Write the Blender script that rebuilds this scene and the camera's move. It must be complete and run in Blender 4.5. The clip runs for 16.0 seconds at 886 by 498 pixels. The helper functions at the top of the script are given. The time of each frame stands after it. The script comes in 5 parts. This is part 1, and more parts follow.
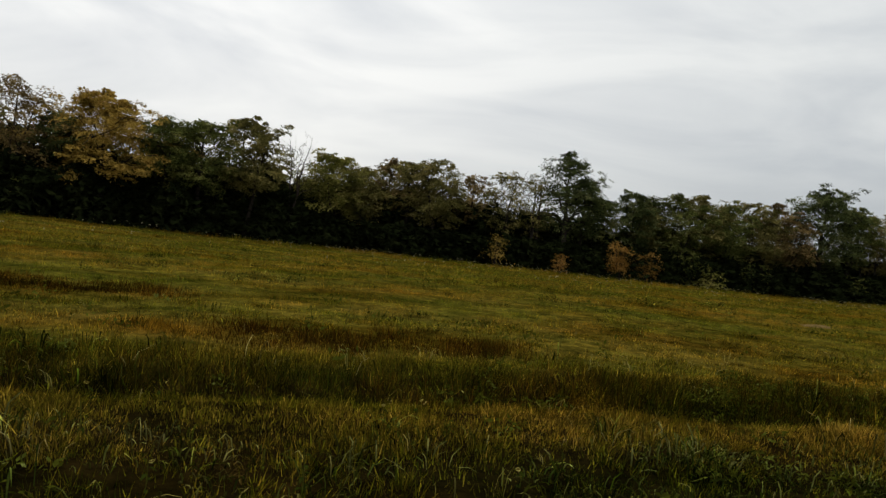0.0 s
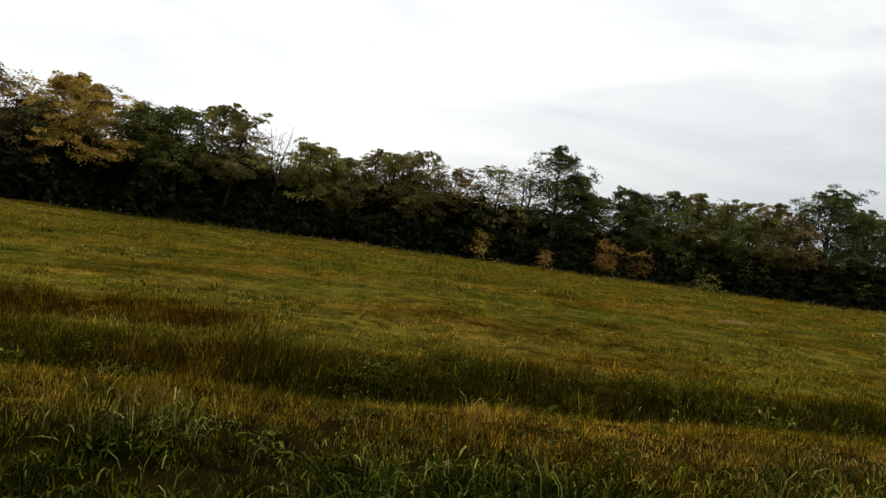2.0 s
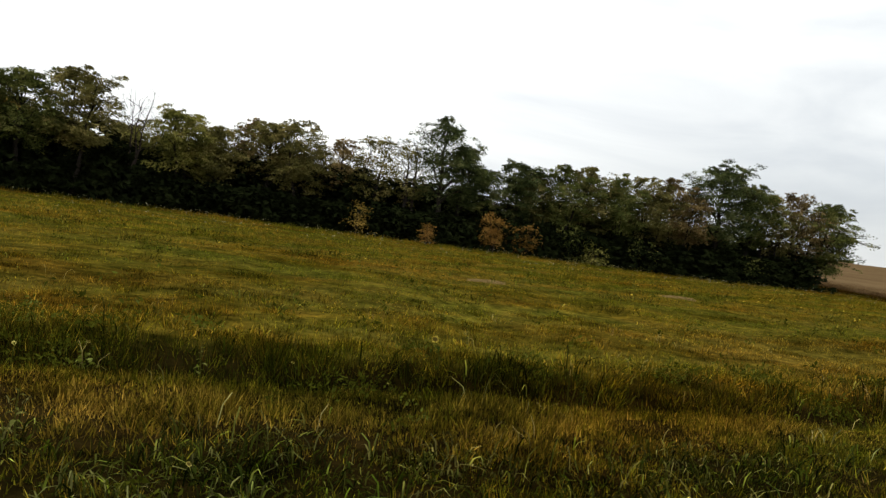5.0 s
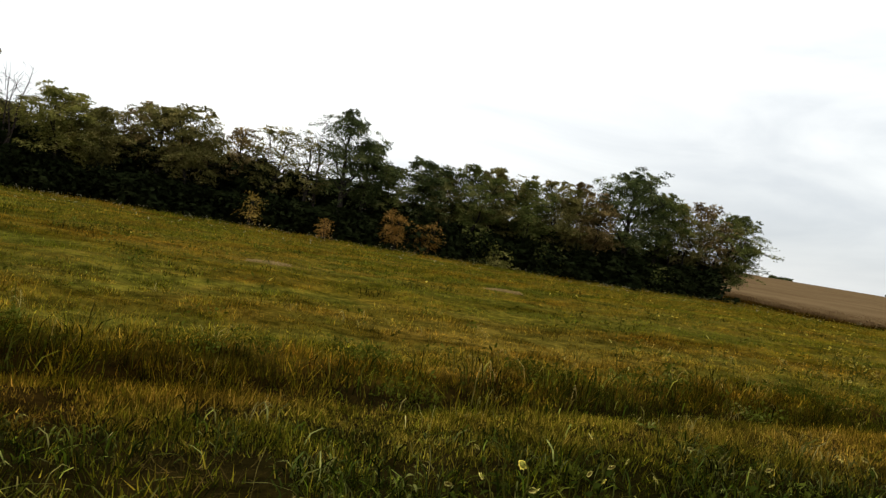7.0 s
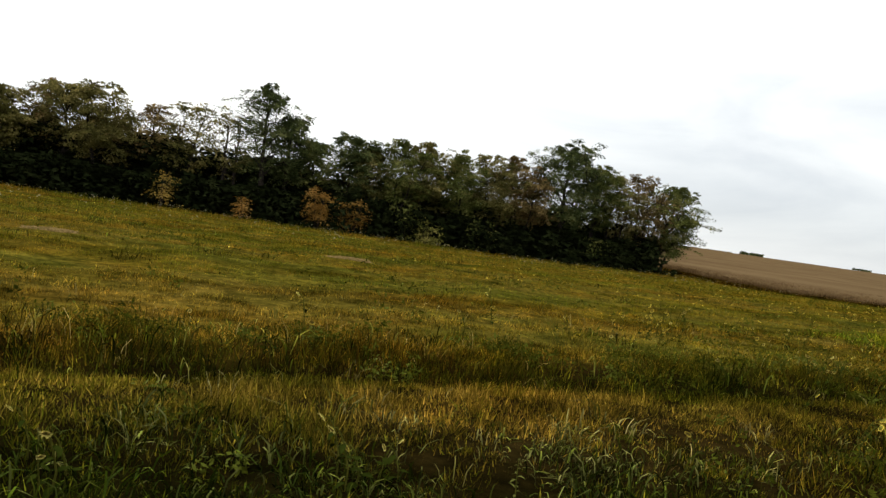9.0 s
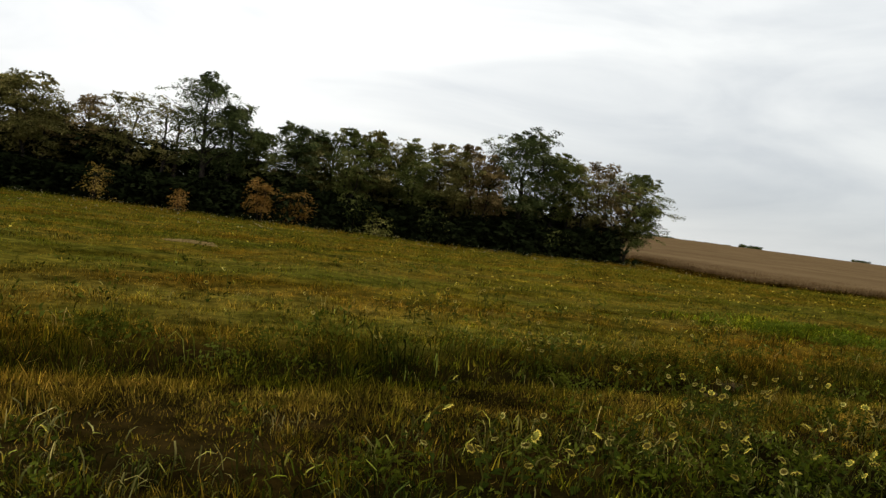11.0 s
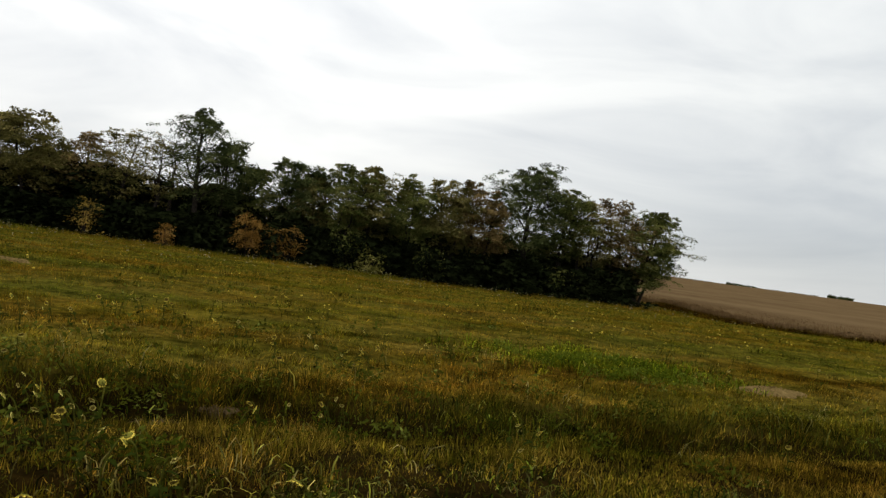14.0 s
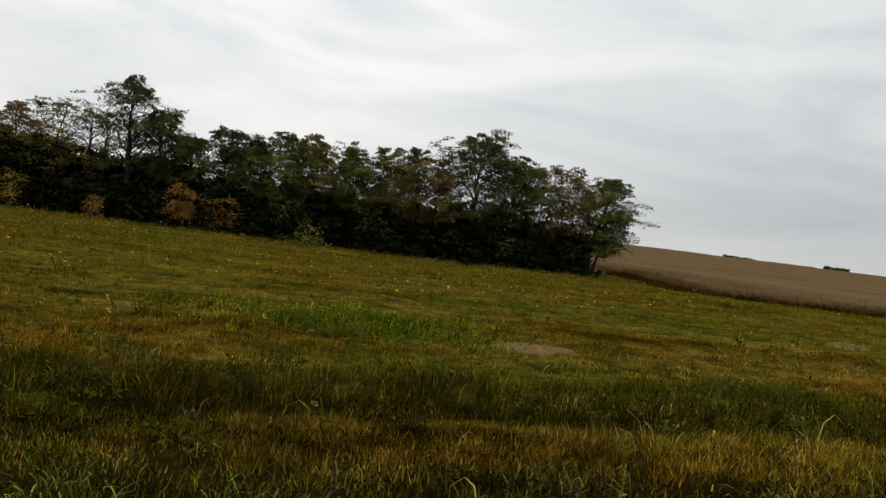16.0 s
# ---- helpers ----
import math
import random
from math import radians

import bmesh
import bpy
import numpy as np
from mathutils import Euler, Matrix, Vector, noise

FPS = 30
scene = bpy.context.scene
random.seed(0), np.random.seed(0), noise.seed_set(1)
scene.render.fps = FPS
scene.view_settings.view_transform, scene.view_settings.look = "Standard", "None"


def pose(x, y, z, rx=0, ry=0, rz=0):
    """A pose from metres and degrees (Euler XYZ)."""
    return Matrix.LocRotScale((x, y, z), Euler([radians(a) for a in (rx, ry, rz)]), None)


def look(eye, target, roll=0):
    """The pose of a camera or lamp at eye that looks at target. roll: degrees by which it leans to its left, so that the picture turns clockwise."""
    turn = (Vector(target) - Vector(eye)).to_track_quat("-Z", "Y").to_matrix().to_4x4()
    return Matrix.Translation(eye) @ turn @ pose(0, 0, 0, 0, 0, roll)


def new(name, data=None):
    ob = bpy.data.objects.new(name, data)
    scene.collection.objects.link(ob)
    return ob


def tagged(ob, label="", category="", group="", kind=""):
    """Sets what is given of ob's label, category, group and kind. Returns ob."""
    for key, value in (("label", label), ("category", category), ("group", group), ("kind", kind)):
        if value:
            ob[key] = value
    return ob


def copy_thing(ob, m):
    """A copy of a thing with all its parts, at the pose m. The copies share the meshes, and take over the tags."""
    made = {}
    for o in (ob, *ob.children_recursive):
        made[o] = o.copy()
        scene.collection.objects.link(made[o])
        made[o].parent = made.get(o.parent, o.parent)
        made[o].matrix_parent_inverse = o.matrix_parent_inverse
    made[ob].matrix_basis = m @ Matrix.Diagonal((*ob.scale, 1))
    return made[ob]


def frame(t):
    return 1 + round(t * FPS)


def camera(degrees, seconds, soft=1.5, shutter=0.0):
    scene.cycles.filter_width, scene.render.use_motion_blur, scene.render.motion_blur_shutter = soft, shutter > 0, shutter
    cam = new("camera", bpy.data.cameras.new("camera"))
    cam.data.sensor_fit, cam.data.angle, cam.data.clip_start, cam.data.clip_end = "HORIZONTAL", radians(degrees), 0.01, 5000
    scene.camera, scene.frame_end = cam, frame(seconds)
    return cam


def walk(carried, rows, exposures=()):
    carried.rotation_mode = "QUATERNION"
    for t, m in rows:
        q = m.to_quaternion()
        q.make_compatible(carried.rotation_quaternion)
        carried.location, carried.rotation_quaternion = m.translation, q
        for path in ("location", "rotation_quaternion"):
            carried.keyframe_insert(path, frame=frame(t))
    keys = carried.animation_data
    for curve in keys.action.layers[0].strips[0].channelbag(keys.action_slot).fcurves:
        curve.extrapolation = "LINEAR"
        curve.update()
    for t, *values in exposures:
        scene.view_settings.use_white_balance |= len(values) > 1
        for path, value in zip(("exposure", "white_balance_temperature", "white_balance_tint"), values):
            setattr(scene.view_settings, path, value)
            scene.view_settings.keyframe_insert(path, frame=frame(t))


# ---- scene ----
cam = camera(64.3, 16.0, 1.38)
# seconds, the eye, then yaw to the left, pitch up and roll, in degrees
ROWS = [
    (0, -0.000, 0.001, 1.497, -1.57, -1.66, 5.91),
    (0.5, 0.820, 0.180, 1.491, -0.99, -1.65, 6.94),
    (1, 1.628, 0.363, 1.477, -1.20, -0.24, 7.35),
    (1.5, 2.428, 0.571, 1.451, -2.28, -0.90, 7.20),
    (2, 3.221, 0.755, 1.457, 1.17, -2.01, 7.16),
    (2.5, 4.011, 0.952, 1.464, 2.82, -2.44, 7.35),
    (3, 4.811, 1.192, 1.454, 2.14, -4.05, 5.64),
    (3.5, 5.601, 1.430, 1.434, 3.17, -2.31, 6.29),
    (4, 6.362, 1.682, 1.412, 1.29, -3.29, 7.27),
    (4.2, 6.667, 1.800, 1.406, -0.78, -3.51, 7.35),
    (6.3, 10.337, 2.854, 1.246, -3.25, -1.50, 7.60),
    (6.5, 10.652, 2.940, 1.248, -3.81, -2.00, 8.07),
    (7, 11.406, 3.176, 1.274, -5.93, -1.78, 9.31),
    (7.5, 12.199, 3.402, 1.258, -7.65, -2.71, 8.17),
    (8, 12.974, 3.592, 1.249, -8.69, -5.09, 8.10),
    (8.2, 13.282, 3.673, 1.249, -9.18, -4.30, 8.36),
    (10.3, 16.547, 4.535, 1.271, -5.85, -2.27, 7.70),
    (10.5, 16.868, 4.619, 1.263, -8.78, -2.05, 7.73),
    (11, 17.684, 4.809, 1.263, -8.04, -3.02, 7.32),
    (11.5, 18.492, 5.018, 1.260, -7.20, -3.83, 7.47),
    (12, 19.287, 5.215, 1.264, -5.14, -1.00, 7.41),
    (12.5, 20.115, 5.400, 1.276, -7.55, -0.94, 7.75),
    (13, 20.905, 5.593, 1.295, -8.29, -1.49, 5.76),
    (13.5, 21.702, 5.768, 1.311, -5.47, 1.85, 8.16),
    (14, 22.501, 5.967, 1.307, -1.67, -0.04, 7.69),
    (14.5, 23.293, 6.172, 1.325, 1.31, -1.11, 7.65),
    (15, 24.109, 6.369, 1.340, 0.62, -1.57, 8.12),
    (15.5, 24.932, 6.585, 1.340, 1.07, -1.32, 9.14),
    (16, 25.752, 6.884, 1.341, -2.07, -1.99, 7.06),
]


def aim(x, y, z, yaw, pitch, roll):
    return pose(x, y, z, 90 + pitch, 0, yaw) @ pose(0, 0, 0, 0, 0, roll)


walk(cam, [(t, aim(*rest)) for t, *rest in ROWS],
     [(0.0, -0.43), (0.5, -0.36), (1.0, -0.3), (1.5, -0.24), (2.0, -0.12), (2.5, 0.06), (3.0, 0.1), (3.5, 0.06), (4.0, 0.08), (6.5, -0.02), (7.0, 0.1), (7.5, 0.18), (8.0, 0.6), (8.5, 0.4),
      (10.5, -0.08), (11.0, -0.14), (11.5, 0.08), (12.0, -0.12), (12.5, -0.28), (13.0, -0.80), (13.5, -0.70), (14.0, -0.24), (14.5, -0.32), (15.0, -0.34), (16.0, -0.42)])

# ---------------------------------------------------------------- light
world = bpy.data.worlds.new("overcast_sky")
scene.world = world
world.use_nodes = True
wn, wl = world.node_tree.nodes, world.node_tree.links
wn.clear()


def wnode(kind, **values):
    n = wn.new(kind)
    for k, v in values.items():
        n.inputs[k].default_value = v
    return n


SUN_ELEV, SUN_AZ = radians(58), radians(200)
w_out = wn.new("ShaderNodeOutputWorld")
w_sky = wn.new("ShaderNodeTexSky")
w_sky.sky_type, w_sky.sun_disc, w_sky.sun_elevation, w_sky.sun_rotation = "NISHITA", False, SUN_ELEV, SUN_AZ
w_bg_sky = wnode("ShaderNodeBackground", Strength=0.10)
wl.new(w_sky.outputs[0], w_bg_sky.inputs[0])
# the cloud deck: long soft streaks over a pale grey ground
w_co = wn.new("ShaderNodeTexCoord")
w_map = wn.new("ShaderNodeMapping")
w_map.inputs["Rotation"].default_value = (0.0, radians(14), radians(20))
w_map.inputs["Scale"].default_value = (1.0, 1.2, 4.2)
wl.new(w_co.outputs["Generated"], w_map.inputs[0])
w_n1 = wnode("ShaderNodeTexNoise", Scale=1.9, Detail=7.0, Roughness=0.52, Distortion=0.6)
wl.new(w_map.outputs[0], w_n1.inputs["Vector"])
w_ramp = wn.new("ShaderNodeValToRGB")
w_ramp.color_ramp.elements[0].position, w_ramp.color_ramp.elements[0].color = 0.32, (0.79, 0.81, 0.83, 1)
w_ramp.color_ramp.elements[1].position, w_ramp.color_ramp.elements[1].color = 0.64, (1.15, 1.14, 1.10, 1)
wl.new(w_n1.outputs[0], w_ramp.inputs[0])
# thinner and greyer towards the horizon on one side
w_sep = wn.new("ShaderNodeSeparateXYZ")
wl.new(w_co.outputs["Generated"], w_sep.inputs[0])
w_side = wn.new("ShaderNodeMapRange")
w_side.interpolation_type = "SMOOTHSTEP"
w_side.inputs["From Min"].default_value, w_side.inputs["From Max"].default_value = -0.40, 0.60
w_side.inputs["To Min"].default_value, w_side.inputs["To Max"].default_value = 0.0, 1.0
wl.new(w_sep.outputs[0], w_side.inputs[0])
w_tint = wn.new("ShaderNodeMix")
w_tint.data_type, w_tint.blend_type = "RGBA", "MULTIPLY"
w_tint.inputs[7].default_value = (0.72, 0.74, 0.755, 1)
wl.new(w_side.outputs[0], w_tint.inputs[0])
wl.new(w_ramp.outputs[0], w_tint.inputs[6])
# an overcast sky is brighter overhead than at the horizon
w_up = wn.new("ShaderNodeMapRange")
for k, v in (("From Min", 0.02), ("From Max", 1.0), ("To Min", 1.10), ("To Max", 2.15)):
    w_up.inputs[k].default_value = v
wl.new(w_sep.outputs[2], w_up.inputs[0])
w_bg = wnode("ShaderNodeBackground")
wl.new(w_up.outputs[0], w_bg.inputs["Strength"])
wl.new(w_tint.outputs[2], w_bg.inputs[0])
w_mix = wnode("ShaderNodeMixShader", Fac=0.9)
wl.new(w_bg_sky.outputs[0], w_mix.inputs[1])
wl.new(w_bg.outputs[0], w_mix.inputs[2])
wl.new(w_mix.outputs[0], w_out.inputs[0])

sun = new("sun", bpy.data.lights.new("sun", "SUN"))
sun.data.energy, sun.data.angle, sun.data.color = 0.6, radians(25), (1.0, 0.97, 0.92)
sun.matrix_world = look((math.sin(SUN_AZ) * 50, math.cos(SUN_AZ) * 50, 50 * math.tan(SUN_ELEV)), (0, 0, 0))


# ---------------------------------------------------------------- materials
def material(name):
    m = bpy.data.materials.new(name)
    m.use_nodes = True
    m.node_tree.nodes.clear()
    return m, m.node_tree.nodes, m.node_tree.links


def ramp_of(nodes, stops):
    r = nodes.new("ShaderNodeValToRGB")
    while len(r.color_ramp.elements) < len(stops):
        r.color_ramp.elements.new(0.5)
    for e, (p, c) in zip(r.color_ramp.elements, stops):
        e.position, e.color = p, (*c, 1)
    return r


def mix_of(nodes, links, fac, a, b, blend="MIX"):
    m = nodes.new("ShaderNodeMix")
    m.data_type, m.blend_type = "RGBA", blend
    for socket, value in ((m.inputs[0], fac), (m.inputs[6], a), (m.inputs[7], b)):
        if isinstance(value, bpy.types.NodeSocket):
            links.new(value, socket)
        elif isinstance(value, tuple):
            socket.default_value = (*value, 1)
        else:
            socket.default_value = value
    return m.outputs[2]


def foliage(name, stops, translucent=0.32, patch=1.2, rough=0.6):
    """Leaves: one colour per leaf out of a ramp, shifted in patches of some metres."""
    m, n, l = material(name)
    out, bsdf, tr, mx = (n.new("ShaderNode" + k) for k in ("OutputMaterial", "BsdfPrincipled", "BsdfTranslucent", "MixShader"))
    geo, pos = n.new("ShaderNodeNewGeometry"), n.new("ShaderNodeTexNoise")
    pos.inputs["Scale"].default_value, pos.inputs["Detail"].default_value = patch, 3.0
    l.new(geo.outputs["Position"], pos.inputs["Vector"])
    add = n.new("ShaderNodeMath")
    add.operation = "MULTIPLY_ADD"
    add.inputs[1].default_value = 0.26
    l.new(geo.outputs["Random Per Island"], add.inputs[0])
    sub = n.new("ShaderNodeMapRange")
    for k, v in (("From Min", 0.33), ("From Max", 0.67), ("To Min", 0.0), ("To Max", 0.74)):
        sub.inputs[k].default_value = v
    l.new(pos.outputs[0], sub.inputs[0])
    l.new(sub.outputs[0], add.inputs[2])
    ramp = ramp_of(n, stops)
    l.new(add.outputs[0], ramp.inputs[0])
    l.new(ramp.outputs[0], bsdf.inputs["Base Color"])
    l.new(ramp.outputs[0], tr.inputs["Color"])
    bsdf.inputs["Roughness"].default_value = rough
    bsdf.inputs["Specular IOR Level"].default_value = 0.0
    mx.inputs[0].default_value = translucent
    l.new(bsdf.outputs[0], mx.inputs[1])
    l.new(tr.outputs[0], mx.inputs[2])
    l.new(mx.outputs[0], out.inputs[0])
    return m


LEAF_GREEN = foliage("leaf_green", [(0.0, (0.028, 0.036, 0.010)), (0.55, (0.092, 0.105, 0.025)), (1.0, (0.26, 0.245, 0.07))])
LEAF_DARK = foliage("leaf_dark_green", [(0.0, (0.016, 0.023, 0.008)), (0.55, (0.060, 0.075, 0.024)), (1.0, (0.19, 0.20, 0.07))])
LEAF_OLIVE = foliage("leaf_olive", [(0.0, (0.034, 0.035, 0.011)), (0.55, (0.136, 0.122, 0.034)), (1.0, (0.35, 0.285, 0.095))])
LEAF_BROWN = foliage("leaf_brown_olive", [(0.0, (0.042, 0.032, 0.013)), (0.55, (0.165, 0.115, 0.040)), (1.0, (0.37, 0.26, 0.10))])
LEAF_YELLOWGREEN = foliage("leaf_yellow_green", [(0.0, (0.052, 0.060, 0.014)), (0.55, (0.175, 0.166, 0.036)), (1.0, (0.36, 0.31, 0.09))])
LEAF_OCHRE = foliage("leaf_ochre_yellow", [(0.0, (0.117, 0.082, 0.018)), (0.5, (0.315, 0.208, 0.041)), (1.0, (0.52, 0.36, 0.09))])
LEAF_TAN = foliage("leaf_tan", [(0.0, (0.121, 0.064, 0.0135)), (0.5, (0.275, 0.15, 0.033)), (1.0, (0.418, 0.25, 0.0713))])
LEAF_WEED = foliage("weed_mat_leaves", [(0.0, (0.02, 0.0221, 0.0026)), (0.5, (0.05, 0.0546, 0.0052)), (0.85, (0.0775, 0.0884, 0.0117)), (1.0, (0.175, 0.195, 0.0455))], 0.2, 2.5)
LEAF_HERB = foliage("herb_dark_leaves", [(0.0, (0.018, 0.024, 0.002)), (0.5, (0.042, 0.05, 0.004)), (0.9, (0.08, 0.09, 0.012)), (1.0, (0.17, 0.185, 0.034))], 0.15, 2.5)
LEAF_FRESH = foliage("fresh_green_leaves", [(0.0, (0.033, 0.0468, 0.0033)), (0.5, (0.0715, 0.0946, 0.0066)), (1.0, (0.132, 0.158, 0.022))], 0.3, 2.5)
# near-black leaves: the shade under the trees painted into their colour
LEAF_SHADE = foliage("leaf_understory_shade", [(0.0, (0.006, 0.008, 0.003)), (0.6, (0.011, 0.015, 0.005)), (1.0, (0.026, 0.030, 0.010))], 0.04)


def bark(name, dark, light):
    m, n, l = material(name)
    out, b = n.new("ShaderNodeOutputMaterial"), n.new("ShaderNodeBsdfPrincipled")
    co, mp, no, bump = (n.new("ShaderNode" + k) for k in ("TexCoord", "Mapping", "TexNoise", "Bump"))
    mp.inputs["Scale"].default_value = (9, 9, 1.6)
    no.inputs["Scale"].default_value, no.inputs["Detail"].default_value = 3.0, 6.0
    l.new(co.outputs["Object"], mp.inputs[0])
    l.new(mp.outputs[0], no.inputs["Vector"])
    r = ramp_of(n, [(0.3, dark), (0.7, light)])
    l.new(no.outputs[0], r.inputs[0])
    l.new(r.outputs[0], b.inputs["Base Color"])
    l.new(no.outputs[0], bump.inputs["Height"])
    bump.inputs["Distance"].default_value = 0.03
    l.new(bump.outputs[0], b.inputs["Normal"])
    b.inputs["Roughness"].default_value = 0.95
    b.inputs["Specular IOR Level"].default_value = 0.08
    l.new(b.outputs[0], out.inputs[0])
    return m


BARK = bark("bark_grey_brown", (0.010, 0.008, 0.006), (0.032, 0.026, 0.020))
BARK_DEAD = bark("bark_dead_grey", (0.022, 0.016, 0.013), (0.060, 0.046, 0.038))

STRIP, LINE, SWING = 0.228, 0.2, 0.4   # the mown strips run along y = STRIP * x + LINE + v, and swing away by SWING between x = 9 and 20


def strip_coord(n, l):
    """v, the distance from the walker's line, as a node socket; and the position."""
    geo, sep, mad = n.new("ShaderNodeNewGeometry"), n.new("ShaderNodeSeparateXYZ"), n.new("ShaderNodeMath")
    l.new(geo.outputs["Position"], sep.inputs[0])
    mad.operation = "MULTIPLY_ADD"
    mad.inputs[1].default_value = -STRIP
    l.new(sep.outputs[0], mad.inputs[0])
    l.new(sep.outputs[1], mad.inputs[2])
    less = n.new("ShaderNodeMath")
    less.operation = "SUBTRACT"
    less.inputs[1].default_value = LINE
    l.new(mad.outputs[0], less.inputs[0])
    swing, off = n.new("ShaderNodeMapRange"), n.new("ShaderNodeMath")
    swing.interpolation_type = "SMOOTHSTEP"
    for k, w in (("From Min", 9.0), ("From Max", 20.0), ("To Min", 0.0), ("To Max", SWING)):
        swing.inputs[k].default_value = w
    l.new(sep.outputs[0], swing.inputs[0])
    off.operation = "SUBTRACT"
    l.new(less.outputs[0], off.inputs[0])
    l.new(swing.outputs[0], off.inputs[1])
    return geo, off.outputs[0]


def meadow_paint(n, l, geo, v):
    """How green the meadow is, 0 dry straw to 1 lush: strips along v, broken up by noise."""
    sep = n.new("ShaderNodeSeparateXYZ")
    l.new(geo.outputs["Position"], sep.inputs[0])
    comb = n.new("ShaderNodeCombineXYZ")
    sx = n.new("ShaderNodeMath")
    sx.operation = "MULTIPLY"
    sx.inputs[1].default_value = 0.42
    l.new(sep.outputs[0], sx.inputs[0])
    l.new(sx.outputs[0], comb.inputs[0])
    l.new(v, comb.inputs[1])
    long_n, big_n = n.new("ShaderNodeTexNoise"), n.new("ShaderNodeTexNoise")
    long_n.inputs["Scale"].default_value, long_n.inputs["Detail"].default_value = 0.42, 3.0
    big_n.inputs["Scale"].default_value, big_n.inputs["Detail"].default_value = 1.3, 4.0
    l.new(comb.outputs[0], long_n.inputs["Vector"])
    l.new(geo.outputs["Position"], big_n.inputs["Vector"])
    # a few steady strips, by v, with ragged edges
    warp = n.new("ShaderNodeMath")
    warp.operation = "MULTIPLY_ADD"
    warp.inputs[1].default_value = 1.5
    l.new(big_n.outputs[0], warp.inputs[0])
    l.new(v, warp.inputs[2])
    back = n.new("ShaderNodeMath")
    back.operation = "SUBTRACT"
    back.inputs[1].default_value = 0.75
    l.new(warp.outputs[0], back.inputs[0])
    v = back.outputs[0]
    vr = n.new("ShaderNodeMapRange")
    vr.inputs["From Min"].default_value, vr.inputs["From Max"].default_value = 0.0, 40.0
    l.new(v, vr.inputs[0])
    g = lambda a: (a, a, a)
    base = ramp_of(n, [(0.0, g(0.8)), (0.080, g(0.72)), (0.097, g(0.36)), (0.119, g(0.30)), (0.124, g(0.62)), (0.136, g(0.56)), (0.150, g(0.34)), (0.195, g(0.30)),
                       (0.24, g(0.30)), (0.31, g(0.55)), (0.37, g(0.30)), (0.47, g(0.48)), (0.58, g(0.36)), (0.75, g(0.5)), (1.0, g(0.45))])
    l.new(vr.outputs[0], base.inputs[0])
    a = n.new("ShaderNodeMath")
    a.operation = "MULTIPLY_ADD"
    a.inputs[1].default_value = 1.5
    l.new(long_n.outputs[0], a.inputs[0])
    l.new(base.outputs[0], a.inputs[2])
    b = n.new("ShaderNodeMath")
    b.operation = "MULTIPLY_ADD"
    b.inputs[1].default_value = 1.1
    l.new(big_n.outputs[0], b.inputs[0])
    l.new(a.outputs[0], b.inputs[2])
    c = n.new("ShaderNodeMath")
    c.operation, c.use_clamp = "SUBTRACT", True
    drier = n.new("ShaderNodeMapRange")
    for k, w in (("From Min", 9.0), ("From Max", 20.0), ("To Min", 1.34), ("To Max", 1.40)):
        drier.inputs[k].default_value = w
    l.new(sep.outputs[0], drier.inputs[0])
    l.new(drier.outputs[0], c.inputs[1])
    l.new(b.outputs[0], c.inputs[0])
    # paler and darker swaths along the strips
    tone = n.new("ShaderNodeTexNoise")
    tone.inputs["Scale"].default_value, tone.inputs["Detail"].default_value, tone.inputs["Roughness"].default_value = 0.7, 4.0, 0.6
    l.new(comb.outputs[0], tone.inputs["Vector"])
    swath = ramp_of(n, [(0.32, (0.50, 0.53, 0.46)), (0.44, (0.84, 0.85, 0.80)), (0.54, (1.0, 0.99, 1.0)), (0.66, (1.38, 1.31, 1.2))])
    l.new(tone.outputs[0], swath.inputs[0])
    # broad brown patches where the grass has died back
    dead = n.new("ShaderNodeTexNoise")
    dead.inputs["Scale"].default_value, dead.inputs["Detail"].default_value = 0.55, 4.0
    moved = n.new("ShaderNodeVectorMath")
    moved.operation = "ADD"
    moved.inputs[1].default_value = (13.0, 4.0, 2.0)
    l.new(comb.outputs[0], moved.inputs[0])
    l.new(moved.outputs[0], dead.inputs["Vector"])
    brown = ramp_of(n, [(0.36, (0.86, 0.94, 0.9)), (0.48, (1.0, 1.0, 1.0)), (0.58, (1.08, 0.96, 0.85)), (0.68, (0.82, 0.66, 0.5))])
    l.new(dead.outputs[0], brown.inputs[0])
    # tussock by tussock
    tuft = n.new("ShaderNodeTexNoise")
    tuft.inputs["Scale"].default_value, tuft.inputs["Detail"].default_value, tuft.inputs["Roughness"].default_value = 2.2, 6.0, 0.68
    l.new(geo.outputs["Position"], tuft.inputs["Vector"])
    lump = ramp_of(n, [(0.33, (0.36, 0.39, 0.34)), (0.48, (0.92, 0.92, 0.88)), (0.66, (1.42, 1.38, 1.3))])
    l.new(tuft.outputs[0], lump.inputs[0])
    fine = n.new("ShaderNodeTexNoise")
    fine.inputs["Scale"].default_value, fine.inputs["Detail"].default_value, fine.inputs["Roughness"].default_value = 8.5, 3.0, 0.6
    l.new(geo.outputs["Position"], fine.inputs["Vector"])
    clump = ramp_of(n, [(0.36, (0.62, 0.64, 0.62)), (0.50, (0.97, 0.97, 0.95)), (0.64, (1.35, 1.3, 1.28))])
    l.new(fine.outputs[0], clump.inputs[0])
    both = mix_of(n, l, 1.0, swath.outputs[0], brown.outputs[0], "MULTIPLY")
    both = mix_of(n, l, 1.0, both, clump.outputs[0], "MULTIPLY")
    return c.outputs[0], mix_of(n, l, 1.0, both, lump.outputs[0], "MULTIPLY"), v


